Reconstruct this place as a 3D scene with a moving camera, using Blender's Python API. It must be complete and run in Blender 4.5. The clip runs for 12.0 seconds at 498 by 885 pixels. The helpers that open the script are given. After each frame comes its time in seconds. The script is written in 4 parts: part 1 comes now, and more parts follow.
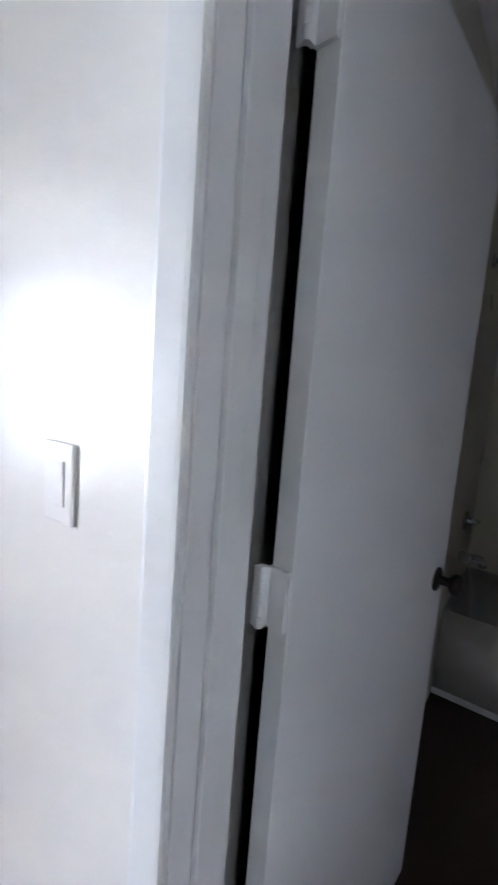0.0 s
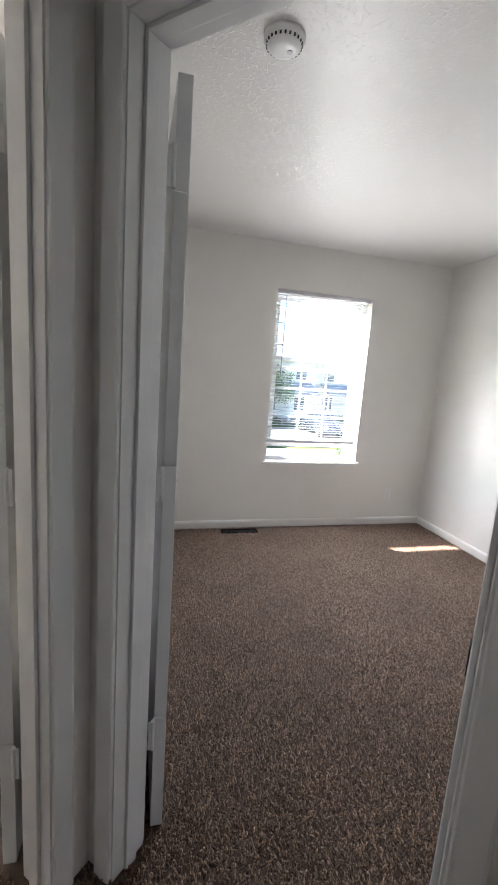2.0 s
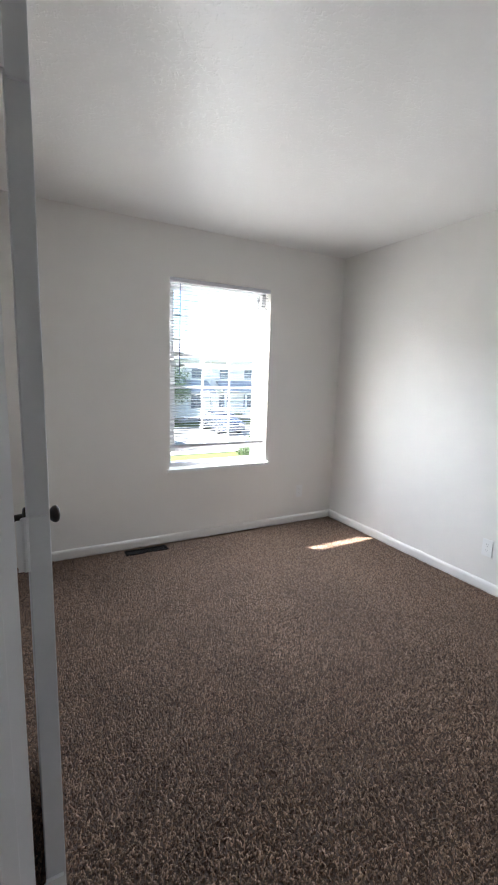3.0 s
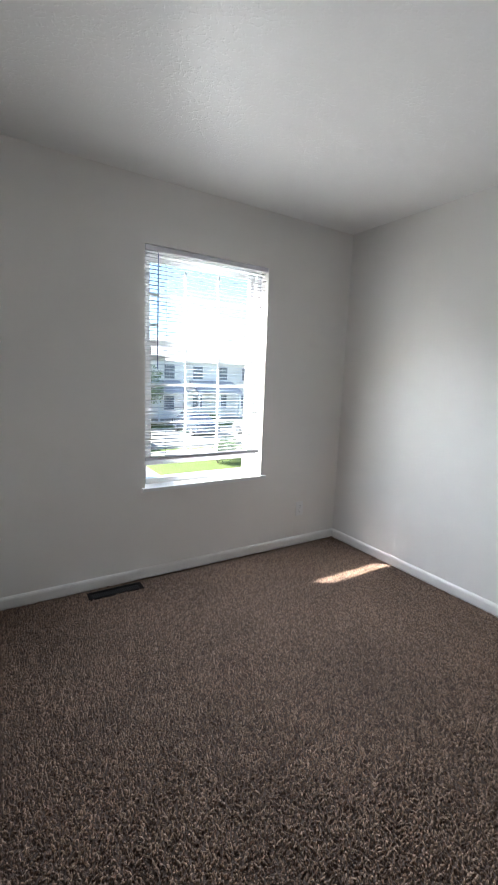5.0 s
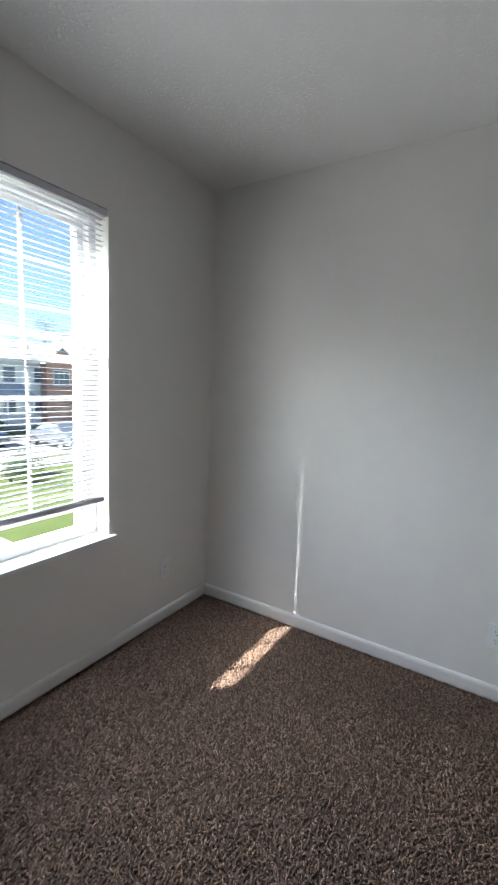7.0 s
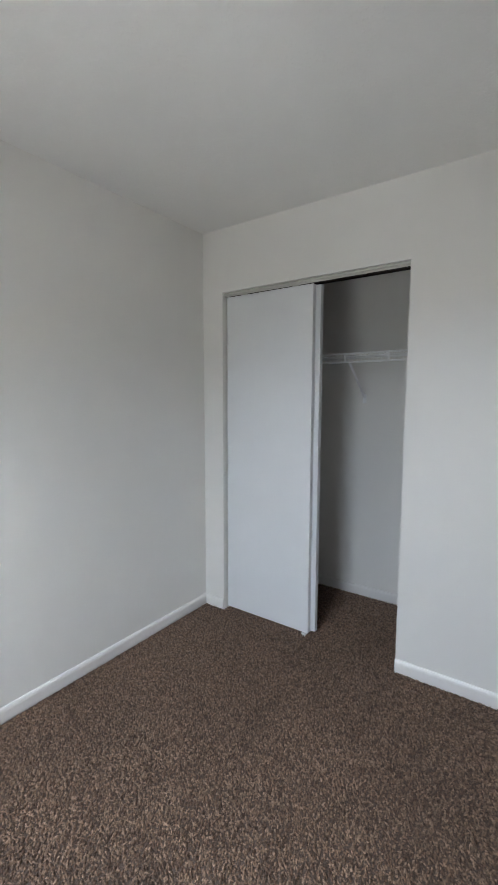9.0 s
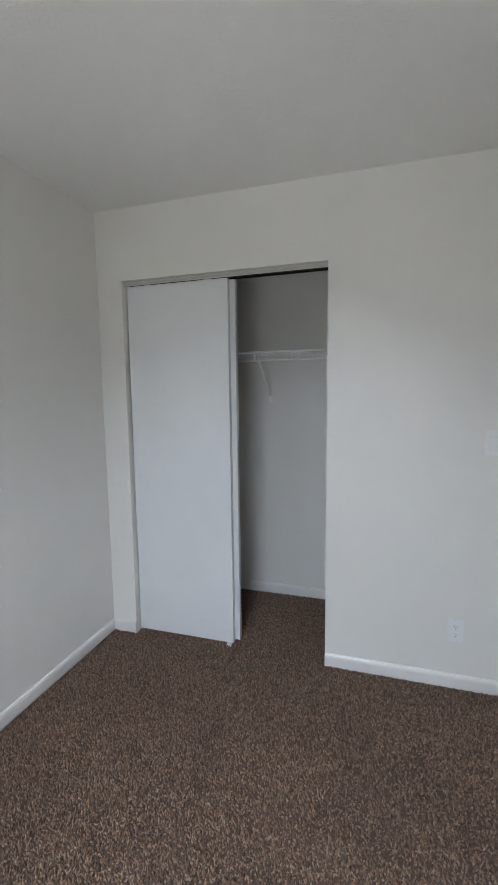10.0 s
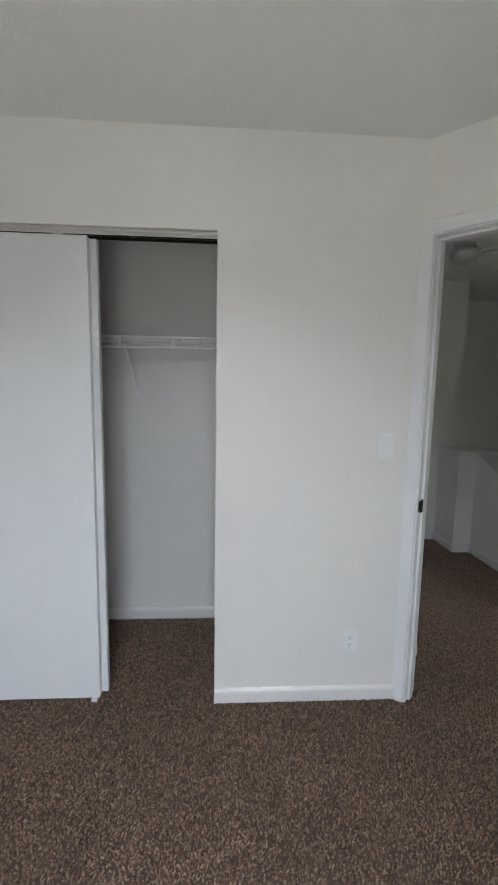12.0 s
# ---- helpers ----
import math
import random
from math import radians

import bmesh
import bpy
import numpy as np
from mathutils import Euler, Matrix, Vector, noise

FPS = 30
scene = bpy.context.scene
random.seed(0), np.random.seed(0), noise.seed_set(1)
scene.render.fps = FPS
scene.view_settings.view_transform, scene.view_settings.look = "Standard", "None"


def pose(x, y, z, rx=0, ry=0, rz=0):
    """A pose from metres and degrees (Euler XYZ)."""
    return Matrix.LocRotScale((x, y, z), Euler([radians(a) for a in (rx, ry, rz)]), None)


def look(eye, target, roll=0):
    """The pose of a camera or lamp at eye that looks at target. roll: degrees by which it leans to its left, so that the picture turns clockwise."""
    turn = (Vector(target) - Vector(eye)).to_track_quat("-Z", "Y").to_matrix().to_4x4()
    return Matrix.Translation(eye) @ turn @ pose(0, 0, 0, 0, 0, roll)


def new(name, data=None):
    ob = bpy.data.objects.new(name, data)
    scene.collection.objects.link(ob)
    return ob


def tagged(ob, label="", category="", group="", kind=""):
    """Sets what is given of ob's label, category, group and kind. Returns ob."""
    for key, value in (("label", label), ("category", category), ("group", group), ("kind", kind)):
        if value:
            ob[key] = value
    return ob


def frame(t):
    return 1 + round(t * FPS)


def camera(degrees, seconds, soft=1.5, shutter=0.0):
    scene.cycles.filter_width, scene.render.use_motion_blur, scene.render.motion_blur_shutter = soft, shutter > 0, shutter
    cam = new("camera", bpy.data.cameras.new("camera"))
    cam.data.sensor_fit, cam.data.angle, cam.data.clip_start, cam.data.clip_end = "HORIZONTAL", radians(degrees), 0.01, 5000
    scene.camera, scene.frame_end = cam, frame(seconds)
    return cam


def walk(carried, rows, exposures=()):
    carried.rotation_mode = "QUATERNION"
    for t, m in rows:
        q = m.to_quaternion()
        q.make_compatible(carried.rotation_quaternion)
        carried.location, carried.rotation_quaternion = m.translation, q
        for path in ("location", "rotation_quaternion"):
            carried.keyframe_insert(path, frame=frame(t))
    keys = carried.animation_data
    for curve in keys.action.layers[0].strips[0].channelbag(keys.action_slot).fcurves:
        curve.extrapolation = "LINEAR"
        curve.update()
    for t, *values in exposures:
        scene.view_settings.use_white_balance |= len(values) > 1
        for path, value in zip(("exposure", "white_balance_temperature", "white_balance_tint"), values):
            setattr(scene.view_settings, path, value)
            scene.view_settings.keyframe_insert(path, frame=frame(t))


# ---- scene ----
cam = camera(60.5, 12.0, shutter=0.15)
PATH = [
    (0, (-0.57, -1.259, 1.408), (1.052, -0.119, 1.146), 4.3),
    (0.1, (-0.566, -1.247, 1.417), (0.933, 0.04, 1.106), 4.4),
    (0.2, (-0.569, -1.221, 1.428), (0.823, 0.169, 1.067), 4.7),
    (0.3, (-0.58, -1.193, 1.425), (0.721, 0.281, 1.057), 4.6),
    (0.4, (-0.588, -1.158, 1.422), (0.62, 0.391, 1.044), 4.3),
    (0.5, (-0.607, -1.126, 1.419), (0.527, 0.477, 1.04), 4.6),
    (0.6, (-0.618, -1.086, 1.419), (0.442, 0.566, 1.036), 4.0),
    (0.8, (-0.641, -0.993, 1.417), (0.304, 0.73, 1.048), 3.9),
    (1, (-0.662, -0.931, 1.418), (0.204, 0.835, 1.06), 3.6),
    (1.5, (-0.656, -0.728, 1.401), (0.039, 1.114, 1.053), 3.6),
    (2, (-0.608, -0.507, 1.403), (-0.096, 1.397, 1.066), 4.1),
    (2.5, (-0.583, -0.336, 1.389), (0.084, 1.522, 1.071), 2.2),
    (2.7, (-0.57, -0.281, 1.39), (0.271, 1.507, 1.08), 1.1),
    (4.3, (-0.409, 0.269, 1.391), (0.655, 1.927, 1.046), 2.8),
    (4.5, (-0.402, 0.329, 1.383), (0.66, 1.991, 1.051), 2.8),
    (5, (-0.36, 0.449, 1.347), (0.695, 2.119, 1.034), 2.2),
    (5.5, (-0.216, 0.65, 1.367), (0.806, 2.337, 1.037), 2.6),
    (6, (-0.115, 0.894, 1.372), (0.888, 2.594, 1.049), 3.8),
    (6.5, (-0.074, 1.19, 1.384), (1.193, 2.706, 1.074), 2.2),
    (7, (0.052, 1.421, 1.355), (1.733, 2.471, 1.088), 2.5),
    (7.5, (0.055, 1.73, 1.385), (2.01, 2.082, 1.156), 3.1),
    (7.7, (0.067, 1.808, 1.366), (2.055, 1.851, 1.151), 1.7),
    (9.3, (0.343, 2.166, 1.421), (1.244, 0.393, 1.207), 0.7),
    (9.5, (0.4, 2.176, 1.42), (1.182, 0.349, 1.199), 0.9),
    (10, (0.595, 2.128, 1.438), (1.183, 0.23, 1.21), -0.7),
    (10.5, (0.765, 2.084, 1.446), (1.179, 0.141, 1.214), -0.6),
    (11, (0.889, 2.054, 1.454), (1.155, 0.087, 1.213), -0.9),
    (11.5, (0.898, 2.004, 1.443), (1.003, 0.022, 1.196), 0.0),
    (12, (0.82, 1.797, 1.444), (0.699, -0.182, 1.189), 1.0),
]

# exposure of the phone camera along the way: seconds, stops
EXPOSURES = [
    (0, 5.78, 5500, 15),
    (0.2, 5.43, 5650, 15),
    (0.4, 4.97, 5860, 16),
    (0.6, 4.56, 6010, 16),
    (0.8, 4.08, 6160, 15),
    (1, 3.97, 6260, 14),
    (1.5, 3.82, 6260, 12),
    (2.5, 3.63, 6180, 13),
    (4.3, 3.18, 6070, 11),
    (5.5, 2.98, 5970, 11),
    (6.5, 2.56, 5870, 10),
    (7, 2.48, 5930, 10),
    (7.5, 2.62, 6020, 10),
    (9.3, 3.15, 6110, 10),
    (10.5, 2.98, 6110, 10),
    (12, 3.22, 6260, 11),
]
walk(cam, [(t, look(eye, target, roll)) for t, eye, target, roll in PATH], EXPOSURES)

# ---- sky and sun ----
SUN_FROM = Vector((-1.0, 0.835, 0.98)).normalized()
world = bpy.data.worlds.new("sky")
scene.world = world
world.use_nodes = True
wn = world.node_tree
sky = wn.nodes.new("ShaderNodeTexSky")
sky.sky_type = "NISHITA"
sky.sun_disc = False
sky.dust_density = 0.15
sky.air_density = 0.8
sky.ozone_density = 2.0
sky.sun_elevation = math.asin(SUN_FROM.z)
sky.sun_rotation = math.atan2(SUN_FROM.x, SUN_FROM.y)
wn.links.new(sky.outputs[0], wn.nodes["Background"].inputs[0])
wn.nodes["Background"].inputs[1].default_value = 0.05
sun = new("sun", bpy.data.lights.new("sun", "SUN"))
sun.data.energy = 5.0
sun.data.angle = radians(0.53)
sun.data.color = (1.0, 0.95, 0.87)
sun.matrix_world = look(SUN_FROM * 30, (0, 0, 0))


# ---- materials ----
def material(name, colour, rough=0.5, metal=0.0, vary=0.06, scale=3.0, grain=120.0, bump=0.05, bump_dist=0.002, spec=0.5, coat=0.0, per_object=0.0, knock=False):
    """A surface with broad blotches, fine grain and a little relief, in metres."""
    m = bpy.data.materials.new(name)
    m.use_nodes = True
    nt = m.node_tree
    b = nt.nodes["Principled BSDF"]
    b.inputs["Roughness"].default_value = rough
    b.inputs["Metallic"].default_value = metal
    b.inputs["Specular IOR Level"].default_value = spec
    b.inputs["Coat Weight"].default_value = coat
    co = nt.nodes.new("ShaderNodeTexCoord")
    geo = nt.nodes.new("ShaderNodeNewGeometry")
    big = nt.nodes.new("ShaderNodeTexNoise")
    big.inputs["Scale"].default_value = scale
    big.inputs["Detail"].default_value = 4
    fine = nt.nodes.new("ShaderNodeTexNoise")
    fine.inputs["Scale"].default_value = grain
    fine.inputs["Detail"].default_value = 3
    nt.links.new(geo.outputs["Position"], big.inputs["Vector"])
    nt.links.new(geo.outputs["Position"], fine.inputs["Vector"])
    add = nt.nodes.new("ShaderNodeMath")
    add.operation = "MULTIPLY_ADD"
    add.inputs[1].default_value = 0.45
    nt.links.new(fine.outputs["Fac"], add.inputs[0])
    nt.links.new(big.outputs["Fac"], add.inputs[2])
    ramp = nt.nodes.new("ShaderNodeMapRange")
    ramp.inputs["From Min"].default_value = 0.35
    ramp.inputs["From Max"].default_value = 1.1
    ramp.inputs["To Min"].default_value = 1 - vary
    ramp.inputs["To Max"].default_value = 1 + vary
    nt.links.new(add.outputs[0], ramp.inputs["Value"])
    hsv = nt.nodes.new("ShaderNodeHueSaturation")
    hsv.inputs["Color"].default_value = (*colour, 1)
    last = ramp.outputs[0]
    if per_object:
        info = nt.nodes.new("ShaderNodeObjectInfo")
        r2 = nt.nodes.new("ShaderNodeMapRange")
        r2.inputs["To Min"].default_value = 1 - per_object
        r2.inputs["To Max"].default_value = 1 + per_object
        nt.links.new(info.outputs["Random"], r2.inputs["Value"])
        mu = nt.nodes.new("ShaderNodeMath")
        mu.operation = "MULTIPLY"
        nt.links.new(last, mu.inputs[0])
        nt.links.new(r2.outputs[0], mu.inputs[1])
        last = mu.outputs[0]
    nt.links.new(last, hsv.inputs["Value"])
    nt.links.new(hsv.outputs[0], b.inputs["Base Color"])
    rr = nt.nodes.new("ShaderNodeMapRange")
    rr.inputs["To Min"].default_value = max(0.02, rough - 0.07)
    rr.inputs["To Max"].default_value = min(1, rough + 0.07)
    nt.links.new(big.outputs["Fac"], rr.inputs["Value"])
    nt.links.new(rr.outputs[0], b.inputs["Roughness"])
    if bump:
        bp = nt.nodes.new("ShaderNodeBump")
        bp.inputs["Strength"].default_value = bump
        bp.inputs["Distance"].default_value = bump_dist
        if knock:
            flat = nt.nodes.new("ShaderNodeMapRange")
            flat.interpolation_type = "SMOOTHSTEP"
            flat.inputs["From Min"].default_value, flat.inputs["From Max"].default_value = 0.545, 0.635
            nt.links.new(fine.outputs["Fac"], flat.inputs["Value"])
            nt.links.new(flat.outputs[0], bp.inputs["Height"])
        else:
            nt.links.new(fine.outputs["Fac"], bp.inputs["Height"])
        nt.links.new(bp.outputs[0], b.inputs["Normal"])
    return m


def glass(name, rough=0.0, tint=(0.96, 0.98, 0.97)):
    m = bpy.data.materials.new(name)
    m.use_nodes = True
    b = m.node_tree.nodes["Principled BSDF"]
    b.inputs["Base Color"].default_value = (*tint, 1)
    b.inputs["Transmission Weight"].default_value = 1
    b.inputs["Roughness"].default_value = rough
    b.inputs["IOR"].default_value = 1.45
    return m


WALL = material("wall_paint", (0.83, 0.81, 0.775), rough=0.41, vary=0.025, scale=1.3, grain=160, bump=0.22, bump_dist=0.0015, spec=0.42)
HALL = material("hall_wall_paint", (0.83, 0.815, 0.79), rough=0.33, vary=0.025, scale=1.3, grain=160, bump=0.14, bump_dist=0.0015, spec=0.6)
CEIL = material("ceiling_paint", (0.85, 0.84, 0.815), rough=0.36, vary=0.02, scale=1.5, grain=76, bump=0.42, bump_dist=0.0022, spec=0.45, knock=True)
TRIM = material("trim_paint", (0.82, 0.825, 0.83), rough=0.33, vary=0.03, scale=5, grain=90, bump=0.10)
SKIRT = material("baseboard_paint", (0.82, 0.80, 0.775), rough=0.36, vary=0.03, scale=5, grain=90, bump=0.10)
DOOR = material("door_paint", (0.81, 0.82, 0.83), rough=0.32, vary=0.03, scale=2.5, grain=200, bump=0.10)
CARPET_BASE = material("carpet_backing", (0.15, 0.11, 0.088), rough=0.95, vary=0.3, scale=6, grain=260, bump=0.8, bump_dist=0.006, spec=0.1)
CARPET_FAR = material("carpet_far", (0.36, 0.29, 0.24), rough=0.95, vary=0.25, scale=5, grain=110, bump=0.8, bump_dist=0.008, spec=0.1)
VINYL = material("window_vinyl", (0.76, 0.775, 0.79), rough=0.35, vary=0.02, grain=60, bump=0.03)
BLIND = material("blind_vinyl", (0.84, 0.86, 0.89), rough=0.25, vary=0.03, grain=50, bump=0.0, per_object=0.03)
RAIL = material("blind_rail_metal", (0.62, 0.62, 0.66), rough=0.4, vary=0.04, grain=80, bump=0.03)
WAND = material("wand_plastic", (0.20, 0.24, 0.33), rough=0.25, vary=0.05, bump=0.0)
CORD = material("ladder_cord", (0.70, 0.70, 0.70), rough=0.9, vary=0.05, bump=0.1)
PLASTIC = material("switch_plastic", (0.85, 0.85, 0.845), rough=0.3, vary=0.02, grain=60, bump=0.02)
SLOT = material("socket_slot", (0.03, 0.03, 0.03), rough=0.6, vary=0.1, bump=0.0)
BRONZE = material("oiled_bronze", (0.035, 0.028, 0.024), rough=0.35, metal=0.8, vary=0.15, grain=60, bump=0.03)
CHROME = material("chrome", (0.62, 0.62, 0.62), rough=0.12, metal=1.0, vary=0.05, bump=0.0)
FROST = material("frosted_lamp_glass", (0.42, 0.42, 0.41), rough=0.45, vary=0.05, grain=40, bump=0.03)
STEEL = material("closet_track_metal", (0.60, 0.59, 0.55), rough=0.4, metal=0.2, vary=0.06, grain=80, bump=0.05)
WIRE = material("vinyl_coated_wire", (0.93, 0.93, 0.93), rough=0.28, vary=0.02, bump=0.0)
REGISTER = material("brown_register_metal", (0.012, 0.009, 0.008), rough=0.75, metal=0.0, vary=0.15, grain=90, bump=0.05, spec=0.15)
TUB = material("tub_acrylic", (0.78, 0.77, 0.74), rough=0.2, vary=0.02, bump=0.0)
SURROUND = material("tub_surround", (0.62, 0.58, 0.48), rough=0.3, vary=0.04, grain=40, bump=0.03)
PLANK = material("dark_vinyl_plank", (0.060, 0.039, 0.028), rough=0.45, vary=0.25, scale=2.0, grain=70, bump=0.1, per_object=0.2)
GLASS = glass("window_glass")
GRASS = material("lawn_grass", (0.085, 0.115, 0.032), rough=0.9, vary=0.25, scale=0.5, grain=30, bump=0.8, bump_dist=0.03, spec=0.2)
CONCRETE = material("concrete_paving", (0.30, 0.29, 0.27), rough=0.9, vary=0.1, scale=0.8, grain=40, bump=0.2)
# asphalt, shingles, far glass and dark car: lens veil put in as paler colour
ASPHALT = material("asphalt", (0.19, 0.19, 0.19), rough=0.9, vary=0.2, scale=0.5, grain=60, bump=0.3)
SIDING = material("cream_siding", (0.74, 0.72, 0.68), rough=0.7, vary=0.06, scale=0.8, grain=12, bump=0.1)
GREYSIDE = material("grey_blue_siding", (0.50, 0.54, 0.60), rough=0.7, vary=0.06, scale=0.8, grain=12, bump=0.1)
BRICK = material("red_brick", (0.45, 0.24, 0.17), rough=0.85, vary=0.2, scale=3, grain=25, bump=0.3)
SHINGLE = material("asphalt_shingle", (0.36, 0.37, 0.39), rough=0.9, vary=0.25, scale=1.2, grain=18, bump=0.5, bump_dist=0.02)
EXTRIM = material("exterior_white_trim", (0.75, 0.75, 0.74), rough=0.5, vary=0.04, bump=0.05)
DARKGLASS = material("far_window_glass", (0.14, 0.16, 0.19), rough=0.2, vary=0.1, bump=0.0)
LEAF = material("tree_leaf", (0.085, 0.13, 0.055), rough=0.6, vary=0.35, scale=1.0, grain=8, bump=0.0)
BARK = material("tree_bark", (0.10, 0.075, 0.055), rough=0.9, vary=0.3, scale=6, grain=40, bump=0.6, bump_dist=0.02)
CARPAINT = material("silver_car_paint", (0.35, 0.37, 0.40), rough=0.25, metal=0.6, vary=0.03, bump=0.0, coat=0.6)
DARKCAR = material("dark_car_paint", (0.10, 0.12, 0.16), rough=0.25, metal=0.4, vary=0.03, bump=0.0, coat=0.6)
RUBBER = material("tyre_rubber", (0.02, 0.02, 0.02), rough=0.9, vary=0.1, bump=0.1)


def carpet_material():
    """Frieze carpet yarn: each twist has its own shade of taupe, lighter at the tip."""
    m = bpy.data.materials.new("carpet_yarn")
    m.use_nodes = True
    nt = m.node_tree
    b = nt.nodes["Principled BSDF"]
    b.inputs["Roughness"].default_value = 0.62
    b.inputs["Specular IOR Level"].default_value = 0.3
    b.inputs["Sheen Weight"].default_value = 1.0
    b.inputs["Sheen Roughness"].default_value = 0.45
    b.inputs["Sheen Tint"].default_value = (1.0, 0.80, 0.68, 1)
    geo = nt.nodes.new("ShaderNodeNewGeometry")
    ramp = nt.nodes.new("ShaderNodeValToRGB")
    e = ramp.color_ramp.elements
    e[0].position, e[0].color = 0.0, (0.098, 0.059, 0.041, 1)
    e[1].position, e[1].color = 1.0, (0.46, 0.332, 0.248, 1)
    for p, c in ((0.3, (0.232, 0.149, 0.106, 1)), (0.7, (0.378, 0.262, 0.191, 1))):
        k = e.new(p)
        k.color = c
    nt.links.new(geo.outputs["Random Per Island"], ramp.inputs[0])
    big = nt.nodes.new("ShaderNodeTexNoise")
    big.inputs["Scale"].default_value = 2.2
    big.inputs["Detail"].default_value = 5
    nt.links.new(geo.outputs["Position"], big.inputs["Vector"])
    rng = nt.nodes.new("ShaderNodeMapRange")
    rng.inputs["From Min"].default_value, rng.inputs["From Max"].default_value = 0.3, 0.7
    rng.inputs["To Min"].default_value, rng.inputs["To Max"].default_value = 0.68, 0.98
    nt.links.new(big.outputs["Fac"], rng.inputs["Value"])
    # shade in the gaps between tufts, put into the yarn colour by noise
    gap_noise = nt.nodes.new("ShaderNodeTexNoise")
    gap_noise.inputs["Scale"].default_value = 88
    gap_noise.inputs["Detail"].default_value = 3
    gap_noise.inputs["Distortion"].default_value = 1.2
    nt.links.new(geo.outputs["Position"], gap_noise.inputs["Vector"])
    gap_shade = nt.nodes.new("ShaderNodeMapRange")
    gap_shade.inputs["From Min"].default_value, gap_shade.inputs["From Max"].default_value = 0.36, 0.64
    gap_shade.inputs["To Min"].default_value, gap_shade.inputs["To Max"].default_value = 0.36, 1.42
    nt.links.new(gap_noise.outputs["Fac"], gap_shade.inputs["Value"])
    both = nt.nodes.new("ShaderNodeMath")
    both.operation = "MULTIPLY"
    nt.links.new(rng.outputs[0], both.inputs[0])
    nt.links.new(gap_shade.outputs[0], both.inputs[1])
    hsv = nt.nodes.new("ShaderNodeHueSaturation")
    hsv.inputs["Saturation"].default_value = 1.16
    nt.links.new(ramp.outputs[0], hsv.inputs["Color"])
    nt.links.new(both.outputs[0], hsv.inputs["Value"])
    nt.links.new(hsv.outputs[0], b.inputs["Base Color"])
    # soft translucent pile: the shading leans towards that of an even floor
    lean = nt.nodes.new("ShaderNodeVectorMath")
    lean.operation = "ADD"
    lean.inputs[1].default_value = (0, 0, 1.3)
    nt.links.new(geo.outputs["Normal"], lean.inputs[0])
    unit = nt.nodes.new("ShaderNodeVectorMath")
    unit.operation = "NORMALIZE"
    nt.links.new(lean.outputs[0], unit.inputs[0])
    nt.links.new(unit.outputs[0], b.inputs["Normal"])
    return m


YARN = carpet_material()


# ---- building helpers ----
def mesh_from(bm, name, mat, smooth=False):
    me = bpy.data.meshes.new(name)
    bmesh.ops.recalc_face_normals(bm, faces=bm.faces[:])
    if smooth:
        for f in bm.faces:
            f.smooth = True
    bm.to_mesh(me)
    bm.free()
    me.materials.append(mat)
    return me


def part(name, bm, mat, parent=None, label="", smooth=False):
    ob = new(name, mesh_from(bm, name, mat, smooth))
    if parent is not None:
        ob.parent = parent
    if label:
        tagged(ob, label)
    return ob


def thing(name, label, category, m=None, group="", kind=""):
    ob = new(name)
    ob.empty_display_size = 0.1
    tagged(ob, label, category, group, kind)
    if m is not None:
        ob.matrix_world = m
    return ob


def box(bm, x0, x1, y0, y1, z0, z1, bevel=0.0, m=None):
    r = bmesh.ops.create_cube(bm, size=1.0)
    vs = r["verts"]
    s = Matrix.Diagonal((x1 - x0, y1 - y0, z1 - z0, 1))
    t = Matrix.Translation(((x0 + x1) / 2, (y0 + y1) / 2, (z0 + z1) / 2))
    bmesh.ops.transform(bm, matrix=(m or Matrix.Identity(4)) @ t @ s, verts=vs)
    if bevel:
        es = list({e for v in vs for e in v.link_edges})
        bmesh.ops.bevel(bm, geom=es, offset=bevel, segments=2, profile=0.6, affect="EDGES")
    return bm


def boxes(*args, bevel=0.0, m=None):
    bm = bmesh.new()
    for a in args:
        box(bm, *a, bevel=bevel, m=m)
    return bm


def cyl(bm, r, p0, p1, n=12, r2=None):
    p0, p1 = Vector(p0), Vector(p1)
    d = p1 - p0
    m = Matrix.Translation((p0 + p1) / 2) @ d.to_track_quat("Z", "Y").to_matrix().to_4x4()
    bmesh.ops.create_cone(bm, cap_ends=True, segments=n, radius1=r, radius2=r if r2 is None else r2, depth=d.length, matrix=m)
    return bm


def prism(bm, outline, z0, z1):
    """An upright solid over an outline in the plan."""
    lo = [bm.verts.new((x, y, z0)) for x, y in outline]
    hi = [bm.verts.new((x, y, z1)) for x, y in outline]
    n = len(outline)
    bm.faces.new(lo[::-1])
    bm.faces.new(hi)
    for i in range(n):
        bm.faces.new((lo[i], lo[(i + 1) % n], hi[(i + 1) % n], hi[i]))
    return bm


def lathe(bm, profile, n=24, m=None):
    """A turned shape about z from (radius, height) pairs."""
    rings = []
    for r, z in profile:
        rings.append([bm.verts.new((m or Matrix.Identity(4)) @ Vector((r * math.cos(2 * math.pi * i / n), r * math.sin(2 * math.pi * i / n), z))) for i in range(n)])
    for a, b in zip(rings, rings[1:]):
        for i in range(n):
            bm.faces.new((a[i], a[(i + 1) % n], b[(i + 1) % n], b[i]))
    bm.faces.new(rings[0][::-1])
    bm.faces.new(rings[-1])
    return bm


